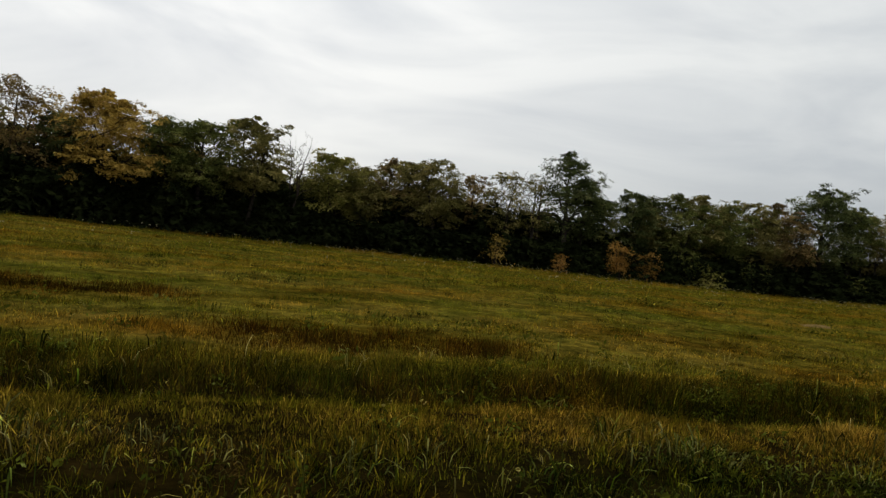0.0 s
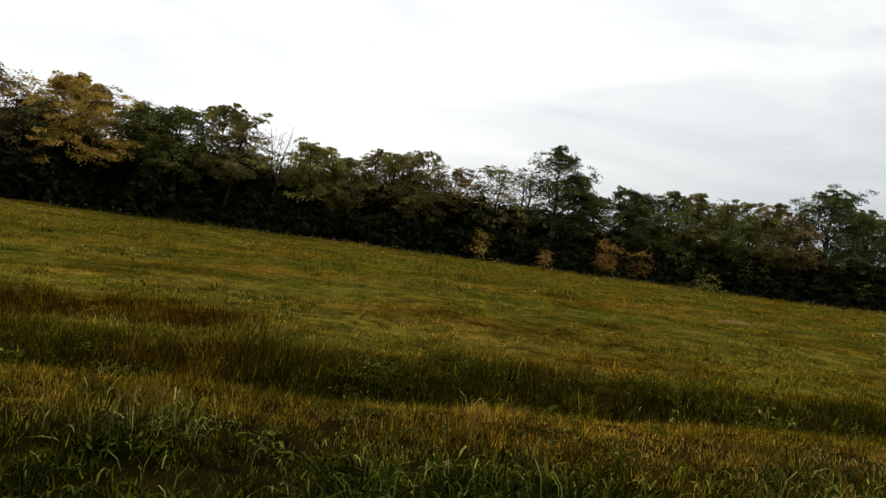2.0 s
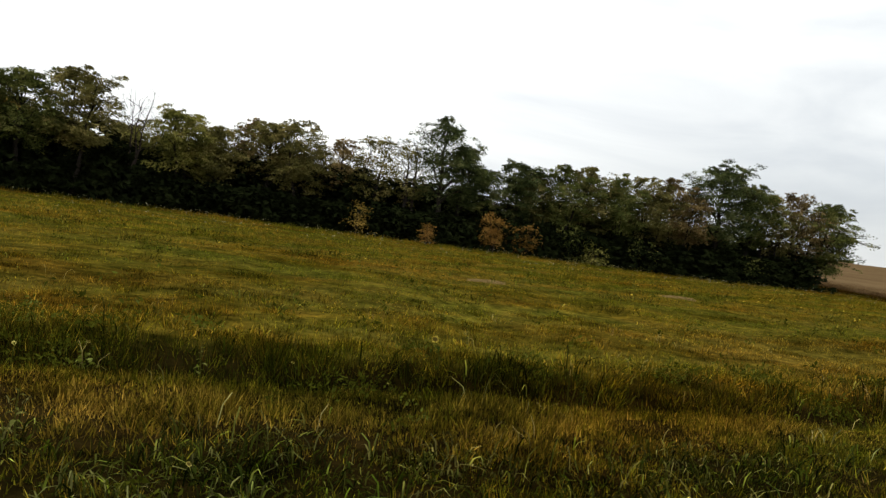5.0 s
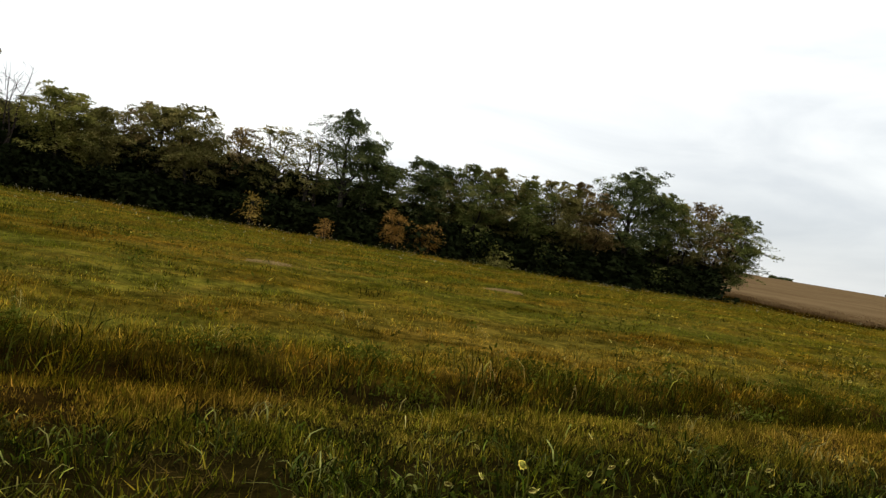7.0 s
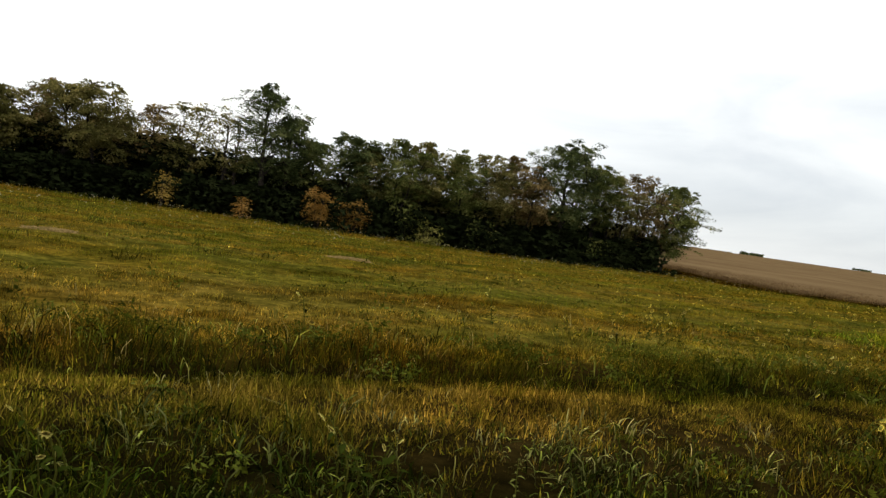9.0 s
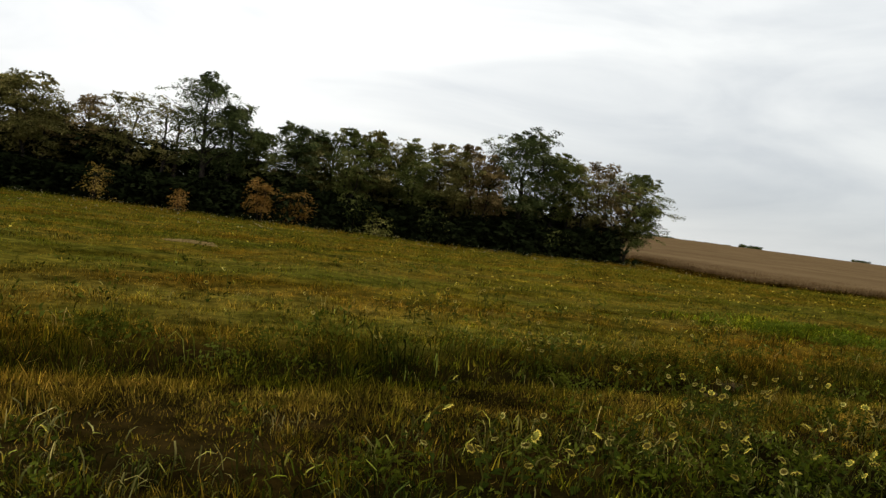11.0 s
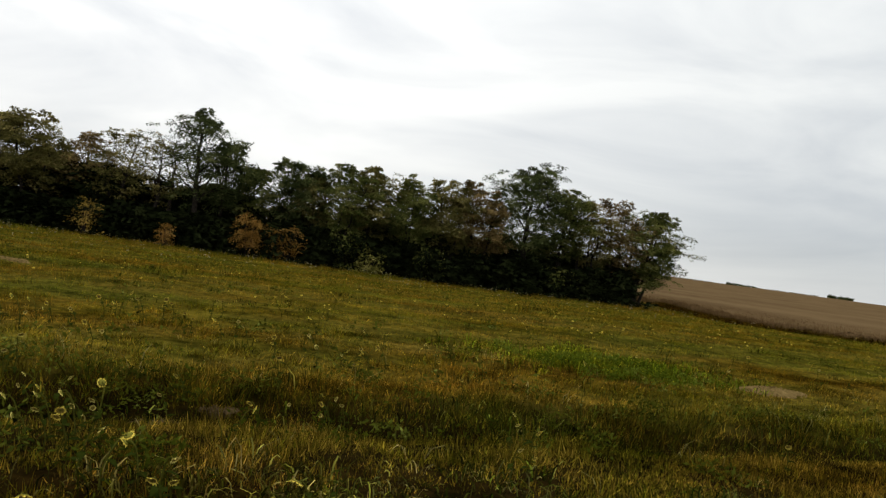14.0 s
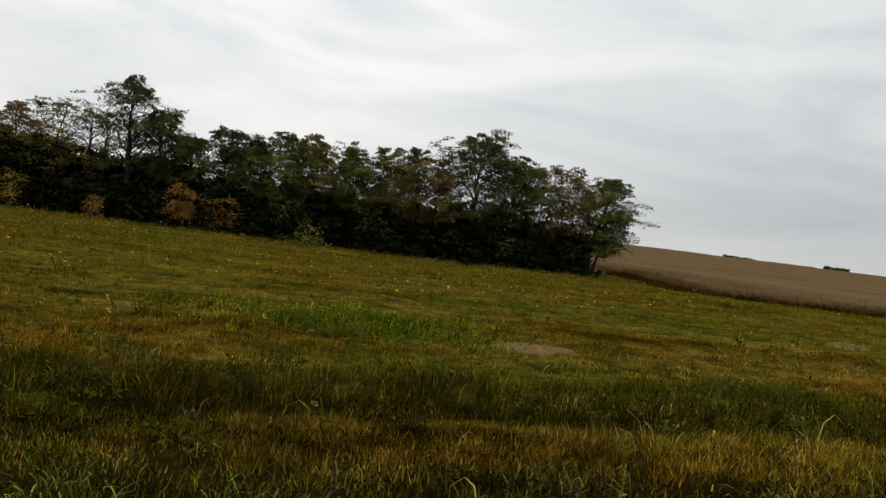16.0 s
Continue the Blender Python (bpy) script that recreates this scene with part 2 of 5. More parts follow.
def grass(name, straw, green, spread=0.35, translucent=0.2, tips="even"):
    """Blades: dry to green by place and by blade."""
    m, n, l = material(name)
    out, bsdf, tr, mx = (n.new("ShaderNode" + k) for k in ("OutputMaterial", "BsdfPrincipled", "BsdfTranslucent", "MixShader"))
    geo, v = strip_coord(n, l)
    where, swath, ragged = meadow_paint(n, l, geo, v)
    one = n.new("ShaderNodeMath")
    one.operation, one.use_clamp = "MULTIPLY_ADD", True
    one.inputs[1].default_value = spread * 2
    l.new(geo.outputs["Random Per Island"], one.inputs[0])
    shift = n.new("ShaderNodeMath")
    shift.operation = "SUBTRACT"
    shift.inputs[1].default_value = spread
    l.new(where, shift.inputs[0])
    l.new(shift.outputs[0], one.inputs[2])
    ramp = ramp_of(n, [(0.0, straw[0]), (0.3, straw[1]), (0.6, green[1]), (1.0, green[0])])
    l.new(one.outputs[0], ramp.inputs[0])
    # blades darker or brighter at random, painting in dark gaps and highlights
    jit = n.new("ShaderNodeMath")
    jit.operation = "MULTIPLY"
    jit.inputs[1].default_value = 37.7
    l.new(geo.outputs["Random Per Island"], jit.inputs[0])
    fr = n.new("ShaderNodeMath")
    fr.operation = "FRACT"
    l.new(jit.outputs[0], fr.inputs[0])
    g = lambda a: (a, a, a * 0.96)
    shade = ramp_of(n, {"calm": [(0.0, g(0.60)), (0.75, g(1.1)), (0.93, g(1.4)), (1.0, g(1.9))],
                        "even": [(0.0, g(0.16)), (0.6, g(0.68)), (0.9, g(1.3)), (0.97, g(2.0)), (1.0, g(2.9))],
                        "pale": [(0.0, g(0.12)), (0.62, g(0.45)), (0.86, g(1.1)), (0.95, g(2.6)), (1.0, g(4.4))]}[tips])
    l.new(fr.outputs[0], shade.inputs[0])
    colour = mix_of(n, l, 1.0, mix_of(n, l, 1.0, ramp.outputs[0], swath, "MULTIPLY"), shade.outputs[0], "MULTIPLY")
    l.new(colour, bsdf.inputs["Base Color"])
    l.new(colour, tr.inputs["Color"])
    bsdf.inputs["Roughness"].default_value = 0.7
    bsdf.inputs["Specular IOR Level"].default_value = 0.0
    mx.inputs[0].default_value = translucent
    l.new(bsdf.outputs[0], mx.inputs[1])
    l.new(tr.outputs[0], mx.inputs[2])
    l.new(mx.outputs[0], out.inputs[0])
    return m


GRASS = grass("grass_meadow", ((0.23, 0.146, 0.0204), (0.198, 0.143, 0.0157)), ((0.0292, 0.0416, 0.00292), (0.136, 0.131, 0.00875)))
# bank grass: dark green and brown, shade on its front painted in too
GRASS_BANK = grass("grass_bank_dark", ((0.116, 0.0676, 0.00752), (0.065, 0.0481, 0.00451)), ((0.0101, 0.0169, 0.0015), (0.0317, 0.0403, 0.00301)))
GRASS_FAR = grass("grass_far", ((0.217, 0.135, 0.0167), (0.172, 0.127, 0.014)), ((0.03504, 0.05002, 0.004046), (0.1168, 0.12, 0.01011)), 0.25, 0.2, "calm")
GRASS_STUBBLE = grass("grass_stubble", ((0.291, 0.189, 0.0325), (0.243, 0.168, 0.0237)), ((0.0819, 0.0828, 0.00718), (0.153, 0.129, 0.0108)), 0.4)
GRASS_FRESH = grass("grass_fresh_green", ((0.17, 0.185, 0.013), (0.13, 0.165, 0.009)), ((0.04, 0.064, 0.004), (0.09, 0.125, 0.007)), 0.4, 0.3)
GRASS_GREEN = grass("grass_bank_green", ((0.085, 0.078, 0.008), (0.062, 0.066, 0.006)), ((0.018, 0.026, 0.002), (0.045, 0.054, 0.005)), 0.4, 0.25)
GRASS_BROWN = grass("grass_dead_brown", ((0.08448, 0.0435, 0.005654), (0.07242, 0.03914, 0.005027)), ((0.02654, 0.02174, 0.002513), (0.05069, 0.03263, 0.00377)))
GRASS_LUSH = grass("grass_lush_blades", ((0.105, 0.105, 0.0224), (0.0672, 0.0756, 0.0126)), ((0.021, 0.0308, 0.0028), (0.0476, 0.0588, 0.0056)), 0.6, 0.2, "pale")

GRASS_COARSE = grass("grass_coarse_pale", ((0.215, 0.197, 0.070), (0.165, 0.160, 0.050)), ((0.0403, 0.056, 0.0101), (0.084, 0.0952, 0.0224)), 0.5, 0.15, "even")
GRASS_LITTER = grass("grass_litter_brown", ((0.115, 0.070, 0.022), (0.095, 0.060, 0.018)), ((0.050, 0.036, 0.010), (0.075, 0.052, 0.014)))
GRASS_PALE = grass("grass_pale_stalks", ((0.3, 0.25, 0.1), (0.26, 0.21, 0.075)), ((0.14, 0.13, 0.035), (0.2, 0.17, 0.05)), 0.4, 0.1, "calm")


def soil(name, crop=False):
    """Ground under the grass, or the dry far fields."""
    m, n, l = material(name)
    out, b, bump = n.new("ShaderNodeOutputMaterial"), n.new("ShaderNodeBsdfPrincipled"), n.new("ShaderNodeBump")
    geo, v = strip_coord(n, l)
    fine, wide = n.new("ShaderNodeTexNoise"), n.new("ShaderNodeTexNoise")
    fine.inputs["Scale"].default_value, fine.inputs["Detail"].default_value = 14.0, 6.0
    wide.inputs["Scale"].default_value, wide.inputs["Detail"].default_value = (0.05 if crop else 0.6), 4.0
    l.new(geo.outputs["Position"], fine.inputs["Vector"])
    l.new(geo.outputs["Position"], wide.inputs["Vector"])
    if crop:
        r = ramp_of(n, [(0.3, (0.108, 0.070, 0.033)), (0.7, (0.162, 0.107, 0.052))])
        l.new(wide.outputs[0], r.inputs[0])
        colour = mix_of(n, l, 0.35, r.outputs[0], fine.outputs[0], "MULTIPLY")
    else:
        where, swath, ragged = meadow_paint(n, l, geo, v)
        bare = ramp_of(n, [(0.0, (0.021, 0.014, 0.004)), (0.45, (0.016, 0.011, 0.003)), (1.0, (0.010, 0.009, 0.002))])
        thatch = ramp_of(n, [(0.0, (0.112, 0.079, 0.013)), (0.45, (0.090, 0.078, 0.011)), (1.0, (0.040, 0.046, 0.006))])
        l.new(where, bare.inputs[0])
        l.new(where, thatch.inputs[0])
        # near the path and in the furrow bare soil, painted dark as shade between blades, beyond it a mat of old grass
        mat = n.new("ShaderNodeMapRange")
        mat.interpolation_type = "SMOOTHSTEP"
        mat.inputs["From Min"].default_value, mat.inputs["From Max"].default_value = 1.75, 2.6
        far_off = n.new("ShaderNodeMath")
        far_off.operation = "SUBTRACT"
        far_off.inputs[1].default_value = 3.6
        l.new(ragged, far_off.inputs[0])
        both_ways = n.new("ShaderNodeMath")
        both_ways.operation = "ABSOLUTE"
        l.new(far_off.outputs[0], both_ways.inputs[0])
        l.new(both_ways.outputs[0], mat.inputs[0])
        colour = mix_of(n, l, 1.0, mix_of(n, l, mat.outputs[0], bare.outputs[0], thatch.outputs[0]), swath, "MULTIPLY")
        colour = mix_of(n, l, 0.4, colour, fine.outputs[0], "MULTIPLY")
    l.new(colour, b.inputs["Base Color"])
    l.new(fine.outputs[0], bump.inputs["Height"])
    bump.inputs["Distance"].default_value = 0.05
    l.new(bump.outputs[0], b.inputs["Normal"])
    b.inputs["Roughness"].default_value = 1.0
    b.inputs["Specular IOR Level"].default_value = 0.0
    l.new(b.outputs[0], out.inputs[0])
    return m


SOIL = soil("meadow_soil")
FIELD = soil("dry_field", True)


def plain(name, stops, scale=20.0, rough=0.8, bump_m=0.01):
    m, n, l = material(name)
    out, b, bump, no, co = (n.new("ShaderNode" + k) for k in ("OutputMaterial", "BsdfPrincipled", "Bump", "TexNoise", "TexCoord"))
    no.inputs["Scale"].default_value, no.inputs["Detail"].default_value = scale, 5.0
    l.new(co.outputs["Object"], no.inputs["Vector"])
    r = ramp_of(n, stops)
    l.new(no.outputs[0], r.inputs[0])
    l.new(r.outputs[0], b.inputs["Base Color"])
    l.new(no.outputs[0], bump.inputs["Height"])
    bump.inputs["Distance"].default_value = bump_m
    l.new(bump.outputs[0], b.inputs["Normal"])
    b.inputs["Roughness"].default_value = rough
    b.inputs["Specular IOR Level"].default_value = 0.0
    l.new(b.outputs[0], out.inputs[0])
    return m


EARTH = plain("loose_earth", [(0.3, (0.080, 0.052, 0.017)), (0.7, (0.20, 0.138, 0.052))], 22.0, 1.0, 0.03)
EARTH_DARK = plain("dark_earth", [(0.3, (0.040, 0.026, 0.012)), (0.7, (0.090, 0.060, 0.029))], 22.0, 1.0, 0.03)
PETAL = plain("petal_pale_yellow", [(0.3, (0.58, 0.42, 0.045)), (0.7, (0.76, 0.60, 0.11))], 40.0, 0.6, 0.001)
PETAL_PALE = plain("petal_cream", [(0.3, (0.54, 0.43, 0.10)), (0.7, (0.72, 0.61, 0.19))], 40.0, 0.7, 0.001)
WEED_PALE = plain("weed_leaf_pale", [(0.3, (0.05, 0.055, 0.010)), (0.7, (0.12, 0.118, 0.030))], 18.0, 0.7, 0.003)
DISC = plain("flower_disc", [(0.3, (0.10, 0.075, 0.016)), (0.7, (0.30, 0.22, 0.05))], 120.0, 0.9, 0.004)
SEPAL = plain("sepal_pale_green", [(0.3, (0.10, 0.098, 0.014)), (0.7, (0.22, 0.20, 0.035))], 60.0, 0.7, 0.002)
STEM = plain("stem_green", [(0.3, (0.034, 0.036, 0.005)), (0.7, (0.085, 0.080, 0.013))], 30.0, 0.7, 0.002)
SEED_HEAD = plain("seed_heads_pale", [(0.3, (0.22, 0.19, 0.10)), (0.7, (0.40, 0.36, 0.22))], 5.0, 0.9, 0.002)
WEED_LEAF = plain("weed_leaf", [(0.3, (0.010, 0.015, 0.002)), (0.7, (0.024, 0.031, 0.004))], 18.0, 0.55, 0.003)
CROP_DRY = foliage("crop_dry", [(0.0, (0.06, 0.034, 0.012)), (0.55, (0.125, 0.076, 0.032)), (1.0, (0.21, 0.135, 0.062))], 0.2, 0.4, 0.8)


# ---------------------------------------------------------------- the lie of the land
def smooth(a, b, v):
    s = np.clip((v - a) / (b - a), 0, 1)
    return s * s * (3 - 2 * s)


def wave(x, y, seed, size):
    """Cheap smooth noise from sines, about -1 to 1."""
    g = np.random.default_rng(seed)
    out = 0
    for k in range(5):
        a, f, p = g.uniform(0, 6.283), g.uniform(0.6, 1.6) / size, g.uniform(0, 6.283)
        out = out + np.sin((x * math.cos(a) + y * math.sin(a)) * f * 6.283 + p)
    return out / 3.0


def strip_line(x):
    """y of the walker's line, along which the strips run."""
    return STRIP * x + LINE + SWING * smooth(9, 20, x)


def land(x, y):
    """Height of the soil at x, y."""
    x, y = np.asarray(x, float), np.asarray(y, float)
    v = y - strip_line(x)
    xc = np.clip(x, -40, 60)
    near = 0.05 + 0.16 * smooth(13, 1, xc) - 0.003 * (np.clip(v, -10, 20) - 5)
    far = -0.46 - 0.016 * xc + 0.022 * np.maximum(0, -xc - 8) + 0.25 * smooth(24, 38, xc)
    w = smooth(12, 42, v)
    z = near * (1 - w) + far * w
    # the furrow beyond the mown strip, and slight unevenness
    fade = smooth(70, 45, np.abs(x - 10))
    z = z - 0.13 * (1 - 0.55 * smooth(4, 10, x)) * np.exp(-((v - 5.05 - 0.10 * wave(x, y, 3, 6)) / 0.22) ** 2) * fade + 0.06 * np.exp(-((v - 5.9) / 0.45) ** 2) * fade
    z = z + 0.025 * wave(x, y, 1, 3.5) * smooth(150, 60, np.hypot(x, y)) + 0.012 * wave(x, y, 2, 0.9) * smooth(40, 25, np.hypot(x - 12, y - 8))
    # the far plain, rising slowly to a low ridge
    r = np.hypot(x - 15, y)
    return z + 7.2 * smooth(75, 1800, r) * smooth(0, 60, y) + 0.5 * wave(x, y, 5, 260) * smooth(300, 600, r)


def crop_edge(y):
    """x of the near edge of the dry crop."""
    return 41.3 + 1.2 * np.clip(46.5 - y, 0, 26) + 0.1 * np.clip(y - 53, 0, 11) - 3.0 * np.clip(y - 64, 0, 3000)


def mesh_of(name, verts, faces_list, mats, smooth_shade=False):
    """A mesh from vertex rows and lists of equal-sided faces, one list per material."""
    me = bpy.data.meshes.new(name)
    verts = np.asarray(verts, np.float32)
    me.vertices.add(len(verts))
    me.vertices.foreach_set("co", verts.ravel())
    idx = np.concatenate([np.asarray(f, np.int32).ravel() for f in faces_list])
    sizes = np.concatenate([np.full(len(f), np.asarray(f).shape[1], np.int32) for f in faces_list])
    mat = np.concatenate([np.full(len(f), i, np.int32) for i, f in enumerate(faces_list)])
    me.loops.add(len(idx))
    me.loops.foreach_set("vertex_index", idx)
    me.polygons.add(len(sizes))
    me.polygons.foreach_set("loop_start", np.concatenate([[0], np.cumsum(sizes)[:-1]]).astype(np.int32))
    me.polygons.foreach_set("material_index", np.minimum(mat, len(mats) - 1))
    if smooth_shade:
        me.polygons.foreach_set("use_smooth", np.ones(len(sizes), bool))
    me.update(calc_edges=True)
    for m in mats:
        me.materials.append(m)
    return me


def part(name, me, parent, label=""):
    ob = new(name, me)
    ob.parent = parent
    return tagged(ob, label)


def axis(spans):
    """Grid lines: spans of (start, end, step)."""
    out = [np.arange(a, b, s) for a, b, s in spans]
    return np.concatenate(out + [[spans[-1][1]]])


gx = axis([(-4200, -400, 220), (-400, -80, 32), (-80, -30, 4), (-30, 60, 0.5), (60, 100, 4), (100, 420, 16), (420, 4200, 180)])
gy = axis([(-4200, -400, 220), (-400, -60, 34), (-60, -8, 4), (-8, 3, 0.5), (3, 20, 0.22), (20, 64, 0.8), (64, 120, 4), (120, 500, 14), (500, 4200, 150)])
GX, GY = np.meshgrid(gx, gy)
nx, ny = len(gx), len(gy)
verts = np.stack([GX.ravel(), GY.ravel(), land(GX, GY).ravel()], 1)
i = (np.arange(ny - 1)[:, None] * nx + np.arange(nx - 1)[None, :]).ravel()
quads = np.stack([i, i + 1, i + nx + 1, i + nx], 1)
mid = verts[quads].mean(1)
dry = (mid[:, 0] > crop_edge(mid[:, 1])) & (mid[:, 1] > 15) | (np.hypot(mid[:, 0], mid[:, 1]) > 110)
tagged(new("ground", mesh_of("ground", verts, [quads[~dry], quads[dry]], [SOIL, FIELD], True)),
       "sloping autumn meadow soil running into dry brown fields", "ground", kind="structure")


# ---------------------------------------------------------------- trees
def tube(path, radii, sides=6):
    """Vertices and quads of a tapered tube along a path."""
    path = np.asarray(path, float)
    tan = np.gradient(path, axis=0)
    tan /= np.linalg.norm(tan, axis=1)[:, None] + 1e-9
    ref = np.array([0.31, 0.95, 0.05])
    a = np.cross(tan, ref)
    a /= np.linalg.norm(a, axis=1)[:, None] + 1e-9
    b = np.cross(tan, a)
    ang = np.linspace(0, 2 * math.pi, sides, endpoint=False)
    ring = a[:, None, :] * np.cos(ang)[None, :, None] + b[:, None, :] * np.sin(ang)[None, :, None]
    verts = path[:, None, :] + ring * np.asarray(radii)[:, None, None]
    k, s = len(path), sides
    q = [(r * s + j, r * s + (j + 1) % s, (r + 1) * s + (j + 1) % s, (r + 1) * s + j) for r in range(k - 1) for j in range(s)]
    return verts.reshape(-1, 3), np.array(q)


def join(pieces):
    vs, fs, base = [], [], 0
    for v, f in pieces:
        vs.append(v)
        fs.append(np.asarray(f) + base)
        base += len(v)
    return np.concatenate(vs), np.concatenate(fs)


def leaf_cloud(g, centres, radii, per, size, flat=0.55, droop=0.25):
    """Leaf quads round clump centres: each a small kite, lying rather flat, hanging a little outwards."""
    c = np.repeat(centres, per, 0)
    r = np.repeat(radii, per)
    d = g.normal(size=(len(c), 3))
    d /= np.linalg.norm(d, axis=1)[:, None] + 1e-9
    d *= (g.uniform(0, 1, len(c)) ** 0.45)[:, None]
    p = c + d * r[:, None] * np.array([1, 1, flat])
    out = d * np.array([1, 1, 0.3]) + g.normal(size=d.shape) * 0.55
    out[:, 2] -= droop
    out /= np.linalg.norm(out, axis=1)[:, None] + 1e-9
    nrm = np.array([0, 0, 1.0]) + g.normal(size=d.shape) * 0.65
    side = np.cross(out, nrm)
    side /= np.linalg.norm(side, axis=1)[:, None] + 1e-9
    ln = size * g.uniform(0.6, 1.45, len(c))[:, None]
    wd = ln * g.uniform(0.28, 0.5, len(c))[:, None]
    v = np.stack([p, p + out * ln * 0.45 + side * wd * 0.5, p + out * ln, p + out * ln * 0.45 - side * wd * 0.5], 1)
    return v.reshape(-1, 3), np.arange(len(c) * 4).reshape(-1, 4)


def leaf_sprays(g, c, d, ln, per, size, droop=0.35):
    """Feathery sprays: each a flat, drooping frond along d, set with small leaves on both sides."""
    c, d, ln = np.repeat(c, per, 0), np.repeat(d, per, 0), np.repeat(ln, per)
    n = len(c)
    side = np.stack([-d[:, 1], d[:, 0], np.zeros(n)], 1)
    u = g.uniform(0, 1, n)
    w = g.normal(size=n) * 0.24 * ln * (1.05 - 0.75 * np.abs(2 * u - 1) ** 1.5)
    p = c + d * ((u - 0.5) * ln)[:, None] + side * w[:, None]
    p[:, 2] += g.normal(size=n) * 0.075 * ln - droop * ln * u * u
    out = d * 0.45 + side * (np.sign(w) * 0.8)[:, None] + g.normal(size=(n, 3)) * 0.35
    out[:, 2] -= 0.2
    out /= np.linalg.norm(out, axis=1)[:, None] + 1e-9
    nrm = np.array([0, 0, 1.0]) + g.normal(size=(n, 3)) * 0.8
    across = np.cross(out, nrm)
    across /= np.linalg.norm(across, axis=1)[:, None] + 1e-9
    le = size * g.uniform(0.6, 1.4, n)[:, None]
    wd = le * g.uniform(0.32, 0.55, n)[:, None]
    v = np.stack([p - across * wd * 0.25, p + out * le * 0.5 + across * wd * 0.75, p + out * le], 1)
    return v.reshape(-1, 3), np.arange(n * 3).reshape(-1, 3)


def tree(name, label, x, y, h, w, leaf, seed, clear=0.36, lean=(0.0, 0.0), full=1.0, stems=1, spire=0.0, size=0.145, wood=BARK, group="trees of the hedgerow", belly=0.55, thick=1.0):
    """A hedgerow tree: tapered stems, limbs with twigs, and a ragged crown of leaf sprays.
    clear: the share of the height that is bare below; spire: 0 round crown, 1 pointed; belly: where it is widest."""
    g = np.random.default_rng(seed)
    thing = tagged(new(name), label, "tree", group)
    thing.location = (x, y, float(land(x, y)) - 0.05)
    ends, ends_r = [], []
    for s in range(stems):
        off = g.normal(size=2) * (0.0 if stems == 1 else 0.28 * w)
        top = np.array([lean[0] + off[0] * 1.6, lean[1] + off[1], h * (1.0 if s == 0 else g.uniform(0.78, 0.95))])
        k = np.linspace(0, 1, 9)
        path = np.stack([off[0] * 0.25 + k ** 1.3 * top[0], off[1] * 0.25 + k ** 1.3 * top[1], k * top[2] * 0.96], 1)
        path[1:-1, :2] += g.normal(size=(7, 2)) * 0.06 * h / 7
        r0 = thick * 0.028 * h / (1 + 0.35 * (stems - 1))
        v, q = tube(path, r0 * (1 - 0.93 * k) * np.where(k < 0.05, 1.35, 1.0), 7)
        part("trunk", mesh_of("trunk", v, [q], [wood], True), thing)
        n = max(5, int(15 / math.sqrt(stems)))
        for b in range(n):
            f = clear + (0.97 - clear) * (b + g.uniform(0, 0.9)) / n
            start = np.array([np.interp(f, k, path[:, j]) for j in range(3)])
            a = b * 2.4 + g.uniform(-0.5, 0.5)
            prof = math.sin(math.pi * min(1, max(0.02, (f - clear * 0.6) / (1.06 - clear * 0.6))) ** (0.9 if belly > 0.5 else 0.6))
            prof = prof * (1 - spire) + spire * (1.05 - f) * 1.1
            reach = w * max(0.22, prof) * g.uniform(0.75, 1.12) / (1 if stems == 1 else 1.25)
            rise = reach * g.uniform(0.1, 0.65) + 0.1 * h * (1 - f)
            tip = start + np.array([math.cos(a) * reach, math.sin(a) * reach, min(rise, h * 1.01 - start[2])])
            m = np.linspace(0, 1, 6)[:, None]
            bow = start * (1 - m) + tip * m + np.array([0, 0, 1]) * (0.16 * reach * np.sin(m * math.pi))
            bow[1:-1] += g.normal(size=(4, 3)) * 0.05 * reach
            br = max(0.012, r0 * (1 - 0.85 * f) * 0.5)
            pieces = [tube(bow, br * np.linspace(1, 0.18, 6), 5)]
            for tw in range(4):
                s0 = bow[2 + tw % 4]
                e = s0 + g.normal(size=3) * np.array([0.3, 0.3, 0.22]) * reach + (tip - start) * 0.25
                pieces.append(tube([s0, (s0 + e) / 2 + g.normal(size=3) * 0.05, e], [br * 0.4, br * 0.28, 0.006], 4))
                ends.append(e)
                ends_r.append(reach * 0.30 + 0.16)
            v, q = join(pieces)
            part("limb", mesh_of("limb", v, [q], [wood], True), thing)
            for f2 in (0.55, 0.8, 1.0):
                ends.append(start + (tip - start) * f2)
                ends_r.append((reach * 0.34 + 0.18) * (1.1 - 0.3 * f2))
    # thin upright twigs that stand out of the top
    for t in range(7):
        a, d = g.uniform(0, 6.283), g.uniform(0.1, 0.6) * w * (1 - 0.6 * spire)
        base = np.array([lean[0] * 0.85 + math.cos(a) * d * 0.5, lean[1] * 0.85 + math.sin(a) * d * 0.5, h * g.uniform(0.72, 0.84)])
        tip = np.array([lean[0] + math.cos(a) * d, lean[1] + math.sin(a) * d, h * (1.02 - 0.16 * (d / w) - g.uniform(0, 0.06))])
        mid = (base + tip) / 2 + g.normal(size=3) * 0.06
        v, q = tube([base, mid, tip], [0.018, 0.012, 0.004], 4)
        part("twig", mesh_of("twig", v, [q], [wood], True), thing)
        if full > 0:
            ends += [mid + (tip - mid) * 0.5, tip]
            ends_r += [0.26, 0.2]
